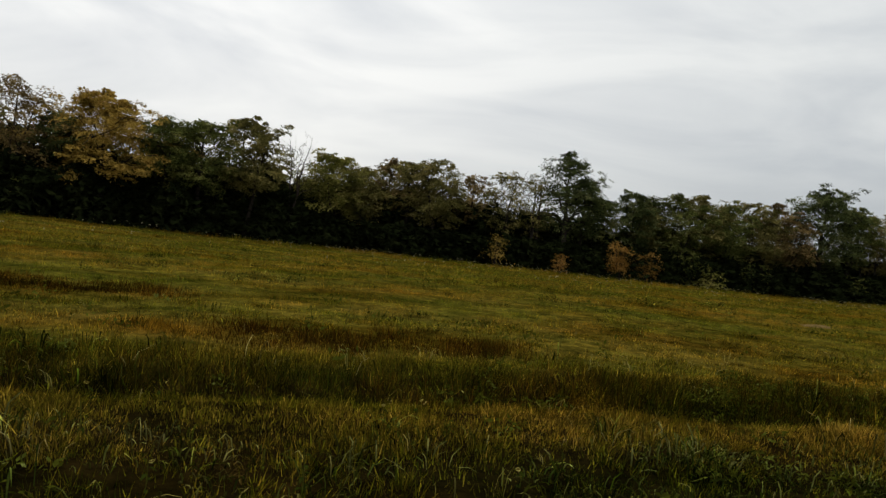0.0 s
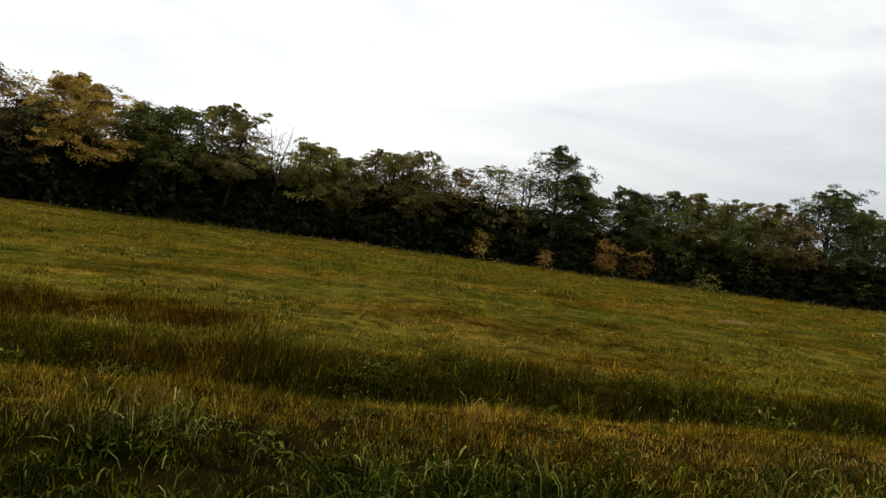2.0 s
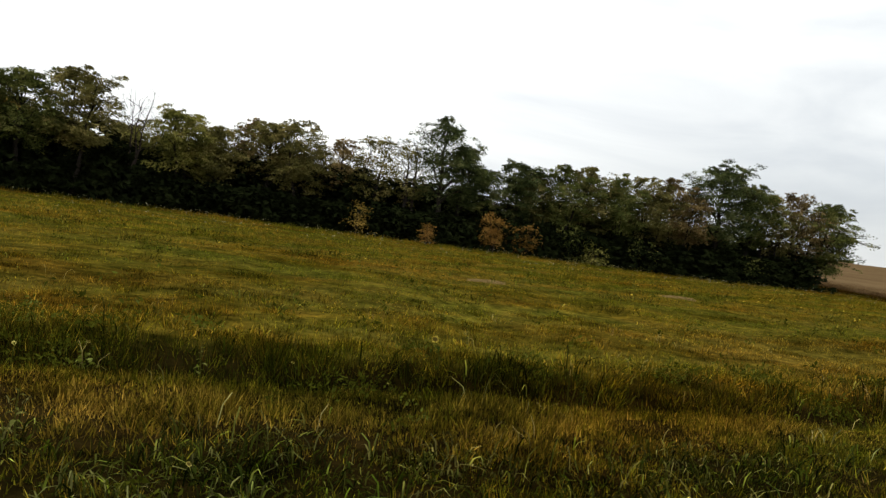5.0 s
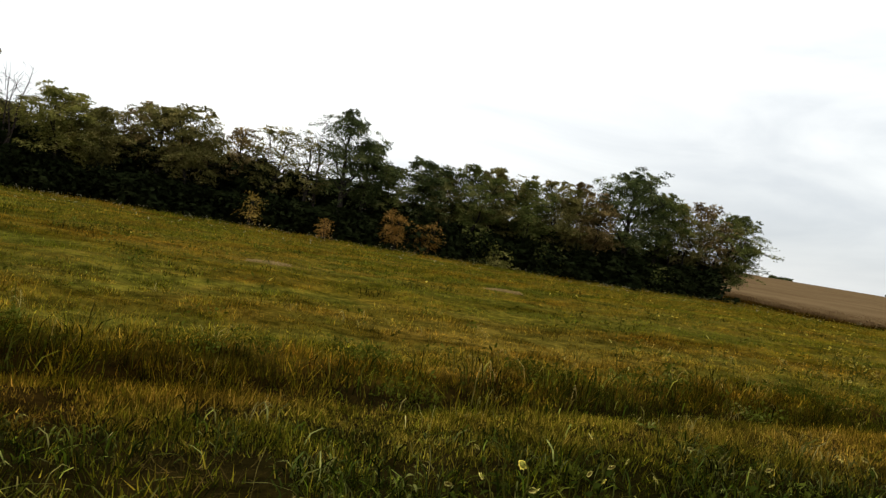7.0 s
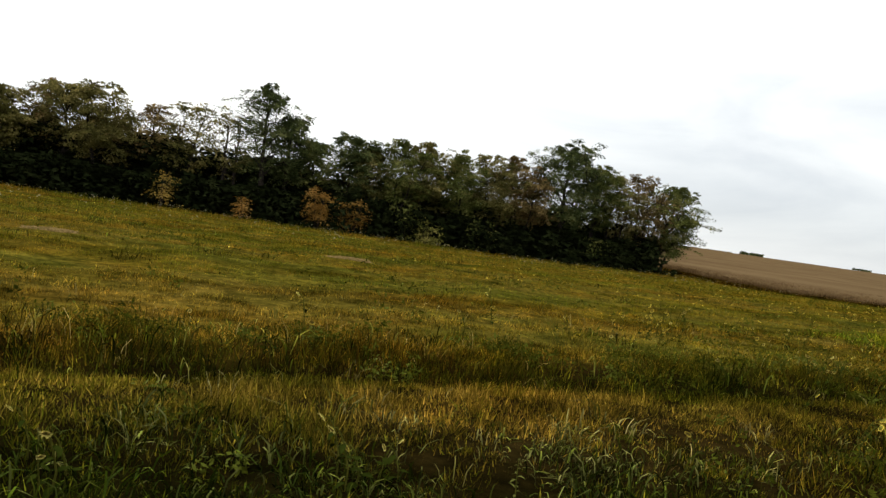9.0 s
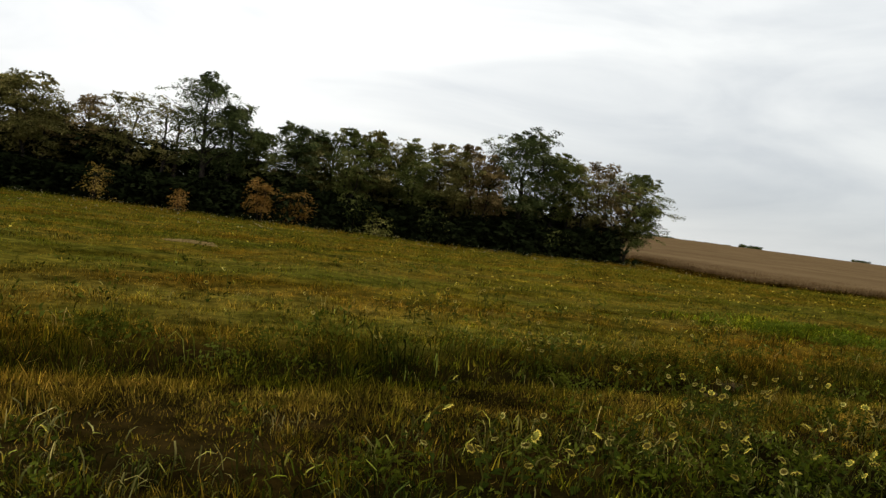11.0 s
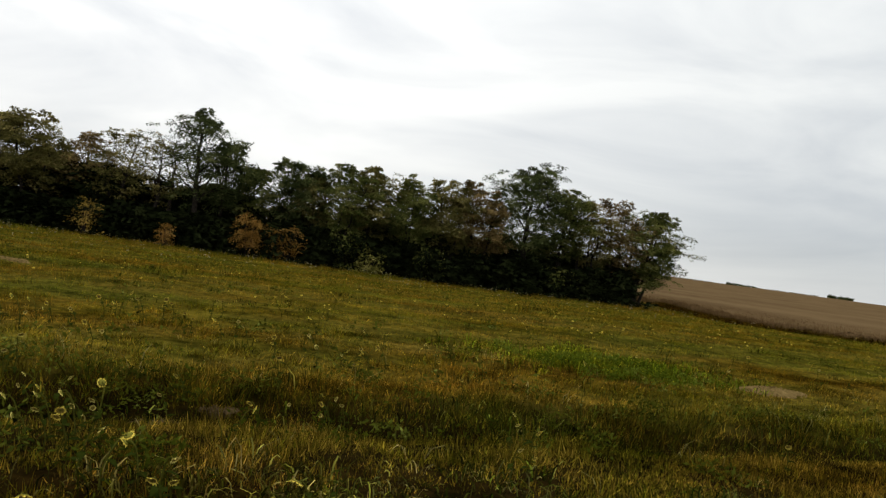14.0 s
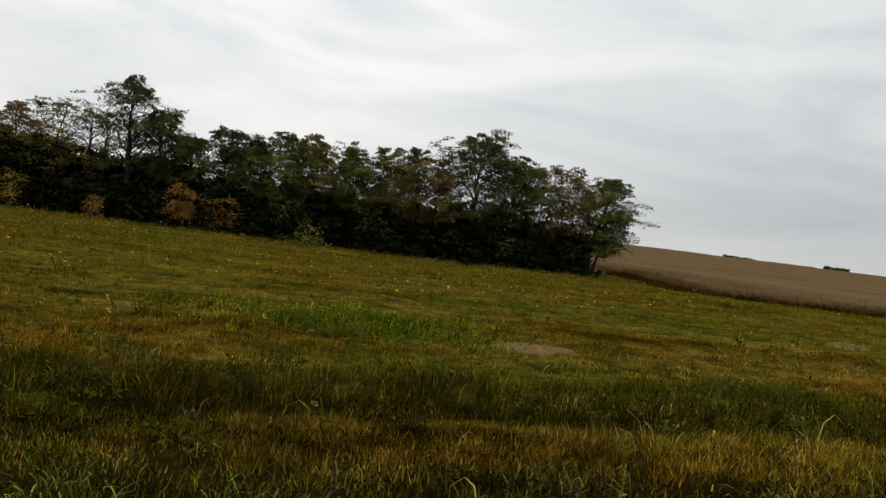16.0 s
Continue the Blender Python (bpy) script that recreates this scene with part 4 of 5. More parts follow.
lay("mown_grass", "short golden and green mown grass", 111, 560000, -6, 34, 2.4, 5.0, 0.0072, 1, GRASS, 0.85, 0.85, thin=lambda x, y, v: clumpy(61, 0.45, 0.5)(x, y, v) * (0.34 + 0.16 * smooth(16, 13, x) + (0.66 - 0.16 * smooth(16, 13, x)) * smooth(3.6, 4.15, v + 0.35 * wave(x, y, 78, 1.5))), tuft=(0.05, 20))
lay("stubble_grass", "dense golden stubble of the mown strip", 124, 300000, -6, 36, 3.5, 5.05, 0.0068, 1, GRASS_STUBBLE, 0.85, 0.75, tuft=(0.05, 18),
    thin=lambda x, y, v: np.clip(0.6 + 0.8 * wave(x, y, 83, 0.7), 0.04, 1) * smooth(3.6, 4.1, v + 0.3 * wave(x, y, 84, 1.4)) * (1 - 0.5 * np.exp(-((x - 18.5) / 3.0) ** 2)) * (1 + 0.6 * np.exp(-((x - 11.5) / 4.0) ** 2)))
lay("long_grass", "longer dark green and brown grass beyond the mown strip", 112, 330000, -9, 42, 4.9, 6.4, 0.0055, 1, GRASS_BANK, 1.1, 0.8, tuft=(0.06, 26),
    thin=lambda x, y, v: smooth(6.1, 5.4, v + 0.35 * wave(x, y, 71, 1.3)) * np.clip(0.9 - smooth(4, 10, x) * (0.85 - 0.5 * wave(x, y, 72, 1.9)), 0.03, 1))
lay("bank_stalks", "dead brown stalks standing in the bank", 128, 90000, -9, 42, 4.9, 6.2, 0.005, 1, GRASS_BROWN, 1.2, 0.5, tuft=(0.06, 18),
    thin=lambda x, y, v: np.clip(0.35 + 0.9 * wave(x, y, 74, 2.3), 0.0, 1) * smooth(6.1, 5.5, v) * (1 - 0.8 * smooth(5, 9, x)))
lay("ragged_grass", "ragged olive grass along the furrow", 119, 230000, -9, 42, 4.9, 6.8, 0.0078, 1, GRASS, 0.75, 0.9, thin=clumpy(73, 0.6, 0.42), tuft=(0.06, 22))
lay("olive_grass", "short olive meadow grass beyond the furrow", 117, 440000, -10, 42, 5.8, 10.0, 0.0095, 1, GRASS, 0.9, 0.95, thin=clumpy(65, 0.8, 0.6), tuft=(0.07, 24))
lay("meadow_grass", "golden-green meadow grass", 113, 430000, -16, 48, 10.0, 21.0, 0.012, 1, GRASS_FAR, 0.95, 1.05, thin=clumpy(67, 1.2, 0.62), tuft=(0.12, 24))
lay("distant_grass", "meadow grass running up to the trees", 114, 130000, -30, 60, 20.5, 43.6, 0.036, 1, GRASS_FAR, 0.9, 1.0, tuft=(0.26, 16))
lay("tussock_grass", "uneven tussocks standing above the meadow", 120, 520000, -14, 48, 5.8, 24.0, 0.0085, 1, GRASS_FAR, 1.45, 0.95, tuft=(0.12, 36),
    thin=lambda x, y, v: np.clip(0.9 * wave(x, y, 75, 1.3) * (0.5 + 0.5 * wave(x, y, 76, 3.7)) + 0.05, 0, 1))
lay("fresh_grass", "patch of fresh bright green grass", 121, 60000, 22.0, 28.0, 7.6, 12.0, 0.009, 3, GRASS_FRESH, 1.9, 0.9, tuft=(0.10, 16),
    thin=lambda x, y, v: np.exp(-((x - 25.0) / 1.2) ** 2 - ((y - 15.2) / 0.75) ** 2) * clumpy(81, 0.9, 0.8)(x, y, v))
lay("brown_grass", "dead brown grass left standing in patches", 122, 120000, -9.0, 2.6, 6.4, 12.0, 0.008, 1, GRASS_BROWN, 1.9, 0.7, tuft=(0.08, 20),
    thin=lambda x, y, v: np.maximum(smooth(0.75, 0.35, np.abs(v - 7.45 + 0.25 * wave(x, y, 87, 2.0))) * smooth(1.9, 1.3, np.abs(x + 0.5)),
                                    smooth(0.8, 0.35, np.abs(v - 10.6 + 0.25 * wave(x, y, 87, 2.0))) * smooth(2.0, 1.3, np.abs(x + 5.0))))
lay("trodden_grass", "short grass along the walker's line", 123, 50000, -14, 42, -9.0, 2.5, 0.010, 1, GRASS, 0.8, 0.9, tuft=(0.08, 20))
lay("distant_tufts", "rough tufts and weeds in the upper meadow", 125, 200000, -28, 56, 18.0, 42.0, 0.024, 1, GRASS_FAR, 2.2, 0.8, tuft=(0.25, 24),
    thin=lambda x, y, v: np.clip(0.8 * wave(x, y, 85, 3.6) * (0.5 + 0.5 * wave(x, y, 86, 9.0)) - 0.05, 0, 1))
lay("verge_grass", "taller pale grass along the foot of the trees", 118, 16000, -28, 42, 39.5, 43.2, 0.03, 1, GRASS_FAR, 2.6, 0.5)
lay("grass_tufts", "long arching dark green grass blades", 115, 84000, -6, 34, 2.3, 4.5, 0.0085, 3, GRASS_LUSH, 1.35, 1.25, tuft=(0.06, 12),
    thin=lambda x, y, v: np.clip(0.42 + 0.7 * wave(x, y, 51, 1.6) + 0.4 * smooth(1, 3, x) * smooth(10, 8, x) * smooth(4.2, 3.6, v) + 0.7 * np.exp(-((x - 22.6) / 1.1) ** 2), 0.05, 1) * smooth(4.3, 3.4, v + 0.3 * wave(x, y, 77, 1.1)) * bare_stretch(x), least=0.3)
lay("grass_litter", "flattened brown litter of old blades", 140, 60000, -6, 34, 2.4, 4.2, 0.007, 1, GRASS_LITTER, 0.75, 1.3, tuft=(0.06, 14), least=0.6,
    thin=lambda x, y, v: np.clip(0.5 + 0.6 * wave(x, y, 54, 1.2), 0.05, 1))
lay("coarse_grass", "coarse pale blades among the lush grass", 130, 36000, -6, 34, 2.4, 4.2, 0.0082, 3, GRASS_COARSE, 1.55, 1.15, tuft=(0.05, 5), least=0.35,
    thin=lambda x, y, v: np.clip(0.4 + 0.6 * wave(x, y, 51, 1.6) + 0.3 * wave(x, y, 53, 0.7), 0.03, 1) * smooth(4.1, 3.6, v + 0.25 * wave(x, y, 77, 1.1)) * bare_stretch(x))
lay("green_tufts", "scattered lush green grass clumps", 116, 130000, -14, 46, 4.9, 22.0, 0.009, 3, GRASS_LUSH, 1.35, 1.0, tuft=(0.09, 16),
    thin=lambda x, y, v: np.clip(patchy(52, 3.4, -0.7, 0.5)(x, y, v) + 0.75 * smooth(6, 10, x) * smooth(6.3, 5.6, v) * (0.6 + 0.6 * wave(x, y, 79, 2.1)), 0.03, 1))
lay("bank_grass", "soft green grass growing along the bank", 129, 90000, 7, 42, 4.85, 6.3, 0.0065, 1, GRASS_GREEN, 1.05, 0.9, tuft=(0.08, 26),
    thin=lambda x, y, v: np.clip(0.45 + 0.9 * wave(x, y, 80, 1.7), 0, 1) * smooth(6.2, 5.7, v + 0.3 * wave(x, y, 71, 1.3)) * smooth(7, 10, x))
lay("dry_stalks", "pale dry bent stalks standing in the grass", 127, 4200, -6, 38, 2.6, 9.0, 0.0048, 3, GRASS_PALE, 1.9, 1.0, tuft=(0.05, 4), least=0.4,
    thin=lambda x, y, v: np.clip(0.3 + 0.5 * wave(x, y, 95, 1.7) + 0.3 * smooth(8, 14, x), 0.05, 1))


def leafy(name, label, seed, x, y, spots, r, leaves, size, mat, high):
    """Low mats of small broad leaves round the given middles."""
    g = np.random.default_rng(seed)
    pick = g.integers(0, len(x), spots)
    cx, cy = x[pick] + g.normal(size=spots) * r * 1.5, y[pick] + g.normal(size=spots) * r * 1.5
    z = land(cx, cy) + g.uniform(0.02, high, spots)
    v, q = leaf_cloud(g, np.stack([cx, cy, z], 1), r * g.uniform(0.5, 1.2, spots), leaves, size, 0.6, 0.1)
    v[:, 2] = np.maximum(v[:, 2], land(v[:, 0], v[:, 1]) + 0.005)
    tagged(new(name, mesh_of(name, v, [q], [mat])), label, "weeds", kind="stuff")


g = np.random.default_rng(131)
x, y, v = spread(g, 420, 5, 42, 4.9, 6.5)
keep = g.uniform(0, 1, len(x)) < np.clip(0.35 + 0.75 * wave(x, y, 91, 2.4), 0, 1) * smooth(4, 8, x) * smooth(6.5, 5.7, v)
left_x, left_y, _ = spread(g, 200, -6, 6, 4.9, 6.0)
hold = g.uniform(0, 1, len(left_x)) < np.clip(0.25 + 0.8 * wave(left_x, left_y, 92, 1.8), 0, 1)
leafy("furrow_weeds", "small leafy weeds along the furrow", 137, left_x[hold], left_y[hold], 420, 0.07, 14, 0.034, LEAF_WEED, 0.10)
leafy("bank_weeds", "dark green leafy weeds along the grass bank", 132, x[keep], y[keep], 1700, 0.09, 13, 0.036, LEAF_WEED, 0.12)
x, y, v = spread(g, 900, -12, 46, 6.0, 30.0)
leafy("meadow_weeds", "low leafy weeds scattered through the meadow", 133, x, y, 1700, 0.13, 11, 0.06, LEAF_WEED, 0.10)
x, y, v = spread(g, 90, -7, 36, 2.0, 4.6)
leafy("strip_weeds", "small broad-leaved weeds in the mown strip", 134, x, y, 420, 0.06, 14, 0.04, LEAF_WEED, 0.06)
fx = np.concatenate([19.05 + g.normal(size=26) * 0.9, 20.55 + g.normal(size=20) * 0.7, 13.4 + g.normal(size=12) * 1.0, 22.4 + g.normal(size=12) * 0.9])
fy = np.concatenate([7.7 + g.normal(size=26) * 0.4, 8.75 + g.normal(size=20) * 0.6, 5.9 + g.normal(size=12) * 0.3, 10.6 + g.normal(size=12) * 0.5])
leafy("flower_leaves", "broad green leaves of the wild sunflowers", 136, fx, fy, 620, 0.07, 10, 0.036, LEAF_HERB, 0.15)
x, y = 25.0 + g.normal(size=36) * 0.7, 14.9 + g.normal(size=36) * 0.36
leafy("fresh_weeds", "patch of bright green leafy weeds", 135, x, y, 260, 0.10, 18, 0.045, LEAF_FRESH, 0.12)


# pale seed heads on thin stalks, most of them along the far edge
g = np.random.default_rng(126)
x, y, v = spread(g, 2600, -26, 40, 24.0, 42.6)
keep = g.uniform(0, 1, len(x)) < 0.15 + 0.85 * smooth(35, 42, v)
x, y = x[keep], y[keep]
z, tall = land(x, y), g.uniform(0.16, 0.34, len(x))
stalk_v, stalk_f = blades(g, x, y, z - 0.01, tall, np.full(len(x), 0.012), np.full(len(x), 0.05), 1)
head_v, head_f = leaf_cloud(g, np.stack([x, y, z + tall - 0.01], 1), np.full(len(x), 0.015), 3, 0.055)
tris = np.concatenate([head_f[:, [0, 1, 2]], head_f[:, [0, 2, 3]]]) + len(stalk_v)
tagged(new("seed_heads", mesh_of("seed_heads", np.concatenate([stalk_v, head_v]), [stalk_f[0], tris], [STEM, SEED_HEAD])), "pale seed heads along the edge of the meadow", "grass", kind="stuff")


# ---------------------------------------------------------------- flowers and weeds
FULL_LEAF, SHORT_LEAF = ((0.0, 0.08), (0.25, 0.85), (0.5, 1.0), (0.78, 0.6), (1.0, 0.03)), ((0.0, 0.3), (0.5, 1.0), (1.0, 0.05))


def rounded_leaf(at, length, width, a, up, sag, shape=FULL_LEAF):
    """A pointed oval leaf with a folded midrib, from a point outwards."""
    d = np.array([math.cos(a), math.sin(a), 0.0])
    s = np.array([-math.sin(a), math.cos(a), 0.0])
    rows, faces = [], []
    for k, (f, w) in enumerate(shape):
        mid = np.asarray(at) + d * length * f + np.array([0, 0, up * f * length - sag * f * f * length])
        rows += [mid - s * width * 0.5 * w + np.array([0, 0, 0.12 * width]), mid, mid + s * width * 0.5 * w + np.array([0, 0, 0.12 * width])]
        if k:
            q = (k - 1) * 3
            faces += [(q, q + 1, q + 4, q + 3), (q + 1, q + 2, q + 5, q + 4)]
    return np.array(rows), np.array(faces)


def sunflower(name, label, h, head, petal_mat, seed, nod):
    """A small wild sunflower: hairy stem, a few broad leaves and one head that nods."""
    g = np.random.default_rng(seed)
    thing = tagged(new(name), label, "flower", "wild sunflowers in the meadow")
    bend = g.uniform(0.02, 0.07)
    k = np.array([0, 0.35, 0.65, 0.85, 0.96, 1.0])
    path = np.stack([bend * k ** 2 + np.array([0, 0, 0, 0, 0.012, 0.03]), 0.012 * np.sin(k * 5), h * k - np.array([0, 0, 0, 0, 0, 0.012])], 1)
    v, q = tube(path, np.linspace(0.0042, 0.003, 6), 5)
    part("stem", mesh_of("stem", v, [q], [STEM], True), thing)
    for j in range(4):
        f = 0.14 + 0.19 * j
        at = [np.interp(f, k, path[:, c]) for c in range(3)]
        v, q = rounded_leaf(at, g.uniform(0.045, 0.075), g.uniform(0.024, 0.044), j * 2.3 + g.uniform(-0.4, 0.4), g.uniform(0.1, 0.5), g.uniform(0.3, 0.9))
        part("leaf", mesh_of("leaf", v, [q], [WEED_LEAF], True), thing)
    # the head, about its own axis, then tipped over
    tip = Matrix.Translation(path[-1]) @ Matrix.Rotation(radians(nod), 4, "Y")
    r = head * 0.34
    rings, quads = [], []
    for j, (rr, zz) in enumerate(((0.12, -0.35), (0.75, -0.22), (1.0, 0.0), (0.72, 0.16), (0.3, 0.10))):
        ang = np.linspace(0, 2 * math.pi, 10, endpoint=False)
        rings.append(np.stack([np.cos(ang) * r * rr, np.sin(ang) * r * rr, np.full(10, r * zz)], 1))
        if j:
            quads += [((j - 1) * 10 + c, (j - 1) * 10 + (c + 1) % 10, j * 10 + (c + 1) % 10, j * 10 + c) for c in range(10)]
    move = lambda pts: np.array([tip @ Vector(p) for p in pts])
    n_front = 20
    disc = part("flower_head", mesh_of("flower_head", move(np.concatenate(rings)), [np.array(quads[:n_front]), np.array(quads[n_front:])], [SEPAL, DISC], True), thing)
    vs, fs = [], []
    for j in range(18):
        a = j * 2 * math.pi / 18 + g.uniform(-0.1, 0.1)
        ln = head * 0.19 * g.uniform(0.75, 1.1)
        v, q = rounded_leaf((math.cos(a) * r * 0.9, math.sin(a) * r * 0.9, 0.0), ln, ln * 0.85, a, g.uniform(0.3, 1.1), g.uniform(0.0, 0.9), SHORT_LEAF)
        vs.append((move(v), q))
    v, q = join(vs)
    part("petals", mesh_of("petals", v, [q], [petal_mat], True), disc)
    return thing


def weed(name, label, h, leaves, seed, mat=WEED_LEAF):
    g = np.random.default_rng(seed)
    thing = tagged(new(name), label, "weed", "broad-leaved weeds in the grass")
    k = np.linspace(0, 1, 5)
    path = np.stack([0.06 * h * np.sin(k * 3), 0.05 * h * k, h * k], 1)
    v, q = tube(path, np.linspace(0.006, 0.002, 5), 5)
    part("stem", mesh_of("stem", v, [q], [STEM], True), thing)
    for j in range(leaves):
        f = 0.1 + 0.9 * j / leaves
        at = [np.interp(f, k, path[:, c]) for c in range(3)]
        ln = g.uniform(0.045, 0.09) * (1.15 - 0.6 * f)
        v, q = rounded_leaf(at, ln, ln * g.uniform(0.3, 0.5), j * 2.4 + g.uniform(-0.3, 0.3), g.uniform(0.2, 0.8), g.uniform(0.3, 1.0))
        part("leaf", mesh_of("leaf", v, [q], [mat], True), thing)
    return thing


def at_ground(ob, x, y, s=1.0, turn=0.0):
    ob.matrix_basis = Matrix.LocRotScale((x, y, float(land(x, y)) - 0.01), Euler((0, 0, turn)), (s, s, s))


flower_rng = random.Random(5)
S_YELLOW, S_PALE = "small pale yellow sunflower on a short green stem", "faded cream sunflower head on a short stem"
kinds = [sunflower("sunflower", S_YELLOW, 0.24, 0.054, PETAL, 201, 118), sunflower("sunflower", S_YELLOW, 0.19, 0.046, PETAL, 202, 132),
         sunflower("sunflower", S_PALE, 0.26, 0.042, PETAL_PALE, 203, 136), sunflower("sunflower", S_PALE, 0.17, 0.036, PETAL_PALE, 204, 104),
         sunflower("sunflower", "drooping yellow sunflower seen from its back", 0.22, 0.056, PETAL, 205, 145)]
for ob, (x, y) in zip(kinds, ((18.40, 7.77), (18.59, 7.74), (12.66, 6.40), (4.62, 5.93), (19.90, 7.86))):
    at_ground(ob, x, y, 1.0, flower_rng.uniform(0, 6.28))


def flowers(spots, picks, jitter=0.06, big=1.0):
    for x, y in spots:
        x, y = x + flower_rng.uniform(-jitter, jitter), y + flower_rng.uniform(-jitter, jitter)
        s = flower_rng.uniform(0.68, 0.98) * big
        m = Matrix.LocRotScale((x, y, float(land(x, y)) - 0.01), Euler((0, 0, flower_rng.gauss(-1.7, 1.1))), (s, s, s))
        copy_thing(kinds[flower_rng.choice(picks)], m)


# the row beside the walker's line, yellow and in full flower
flowers([(18.08, 8.23), (18.20, 7.82), (18.45, 7.85), (18.46, 7.94), (18.50, 7.78), (18.53, 7.69), (18.67, 7.79), (18.96, 7.96), (19.10, 7.98), (18.87, 7.84), (19.37, 8.53), (19.39, 8.51),
         (19.38, 8.15), (19.25, 8.04), (19.61, 7.75), (19.78, 8.12), (19.81, 8.13), (19.97, 8.44), (20.01, 7.96), (20.15, 8.08), (20.56, 8.66), (20.59, 8.57), (20.37, 8.05), (20.36, 8.00),
         (20.87, 8.49), (20.63, 8.08), (21.16, 8.36), (20.89, 7.99), (19.74, 7.55), (21.61, 8.75), (21.40, 9.08), (18.19, 8.36), (20.31, 7.69)], [0, 0, 1, 1, 2, 4], 0.015, 1.25)
flowers([(19.06, 8.03), (19.14, 8.05), (19.34, 8.10), (19.52, 8.22), (19.90, 7.93), (19.94, 8.20), (20.05, 8.56), (20.18, 8.13), (20.32, 8.09), (20.65, 8.74), (20.59, 8.14), (20.99, 8.59),
         (21.23, 8.44), (21.59, 8.79), (21.62, 8.80), (22.20, 8.87), (22.29, 8.72), (22.44, 8.56), (19.43, 8.61), (20.18, 9.33), (20.40, 9.46), (20.60, 9.61), (20.82, 9.59), (20.78, 9.99),
         (22.01, 10.65), (21.09, 9.16), (21.26, 9.02), (23.13, 9.81), (23.21, 10.44)], [0, 1, 2, 3, 4], 0.015, 1.3)
# clumps in and beyond the furrow
flowers([(20.06, 9.23), (20.23, 9.52), (20.28, 9.31), (20.66, 9.76), (20.75, 9.92), (20.77, 9.50), (20.81, 9.78), (22.13, 10.76), (21.72, 10.79), (21.58, 10.51), (19.21, 10.19), (19.37, 10.62),
         (19.42, 10.68), (19.50, 10.77), (19.61, 10.76), (19.70, 10.76), (19.78, 10.76), (18.08, 10.00), (18.12, 10.02), (18.45, 9.29), (18.90, 8.60), (18.56, 8.49), (20.06, 10.33), (20.31, 10.33),
         (19.35, 10.24), (19.87, 10.79), (19.91, 10.58), (20.32, 10.39), (20.40, 10.37), (20.55, 10.32), (20.20, 10.42), (21.02, 10.77)], [1, 2, 2, 3], 0.015, 1.25)
flowers([(18.31, 13.01), (18.44, 12.39), (18.50, 12.22), (18.63, 12.79), (18.68, 12.29), (18.79, 13.10), (18.89, 13.13), (19.11, 14.24), (19.10, 13.23), (19.63, 14.50), (19.63, 14.11), (20.10, 13.57),
         (20.60, 13.73), (18.13, 12.84), (16.35, 12.29), (22.04, 12.69), (22.97, 14.15), (21.67, 12.53), (22.83, 12.87), (24.51, 13.46), (18.52, 12.88), (18.73, 12.58), (18.75, 12.87), (18.90, 12.52),
         (19.13, 13.89), (19.57, 13.76), (20.17, 13.53), (21.39, 13.53), (21.55, 11.42), (18.47, 12.55), (23.01, 14.21), (21.98, 12.73), (22.14, 12.72)], [0, 1, 1, 2, 3], 0.03, 1.3)
flowers([(12.27, 6.24), (12.59, 6.50), (12.84, 6.76), (13.56, 6.58), (13.62, 6.71), (13.60, 6.64), (13.53, 6.26), (13.06, 6.29), (14.63, 7.09), (14.69, 6.97), (14.80, 7.08), (14.88, 7.10),
         (16.66, 7.77), (12.95, 6.23), (12.15, 6.55), (12.29, 6.26), (12.63, 6.40), (14.65, 6.92), (12.10, 6.10), (12.16, 6.03), (11.88, 6.03), (12.81, 6.74), (13.40, 6.94)], [1, 2, 2, 3], 0.015, 1.2)
# small pale ones at the upper end
flowers([(3.90, 4.75), (3.98, 4.15), (4.57, 4.43), (4.50, 4.87), (4.65, 4.85), (5.06, 6.24), (5.59, 6.49), (5.81, 6.36), (6.07, 6.82), (7.32, 7.13), (4.23, 4.63), (6.31, 5.32),
         (7.25, 5.14), (5.87, 4.45), (8.02, 6.98), (-1.57, 4.45), (-1.89, 4.22), (-1.12, 3.11), (0.06, 4.64), (0.45, 5.20), (2.59, 5.77), (-0.15, 4.42), (0.62, 3.62)], [2, 3], 0.0, 0.8)
# and those further down the slope
flowers([(20.31, 9.28), (20.39, 9.69), (20.50, 9.43), (20.35, 9.60), (20.66, 9.57), (20.85, 9.55), (20.84, 9.98), (20.92, 9.81), (21.98, 10.89), (22.03, 10.77), (20.76, 8.76), (20.81, 8.68),
         (21.11, 10.24), (21.59, 9.97), (23.33, 10.55), (23.34, 10.39), (25.31, 10.98), (23.25, 9.91), (19.76, 10.60), (19.54, 10.65), (19.55, 10.79), (21.96, 12.66), (22.30, 12.76), (20.86, 13.19),
         (21.48, 13.64), (21.22, 12.76), (20.03, 14.69), (20.05, 15.13), (19.15, 14.09), (19.10, 13.12), (19.58, 13.68), (19.57, 14.38), (18.94, 13.06)], [0, 1, 2, 3], 0.0, 1.22)
# the thinner rest, more of them towards the right-hand end of the meadow
rest, far_rest = [], []
while len(rest) < 60 or len(far_rest) < 90:
    x, v = flower_rng.uniform(2, 44), 5.5 + 30 * flower_rng.random() ** 1.3
    if flower_rng.random() < min(1.0, 0.12 + max(0.0, (x - 6) / 22)):
        if v < 11 and len(rest) < 60:
            rest.append((x, v + strip_line(x)))
        elif v >= 11:
            far_rest.append((x, v + strip_line(x)))
flowers(rest, [0, 1, 2, 3, 3], 0.0, 1.25)
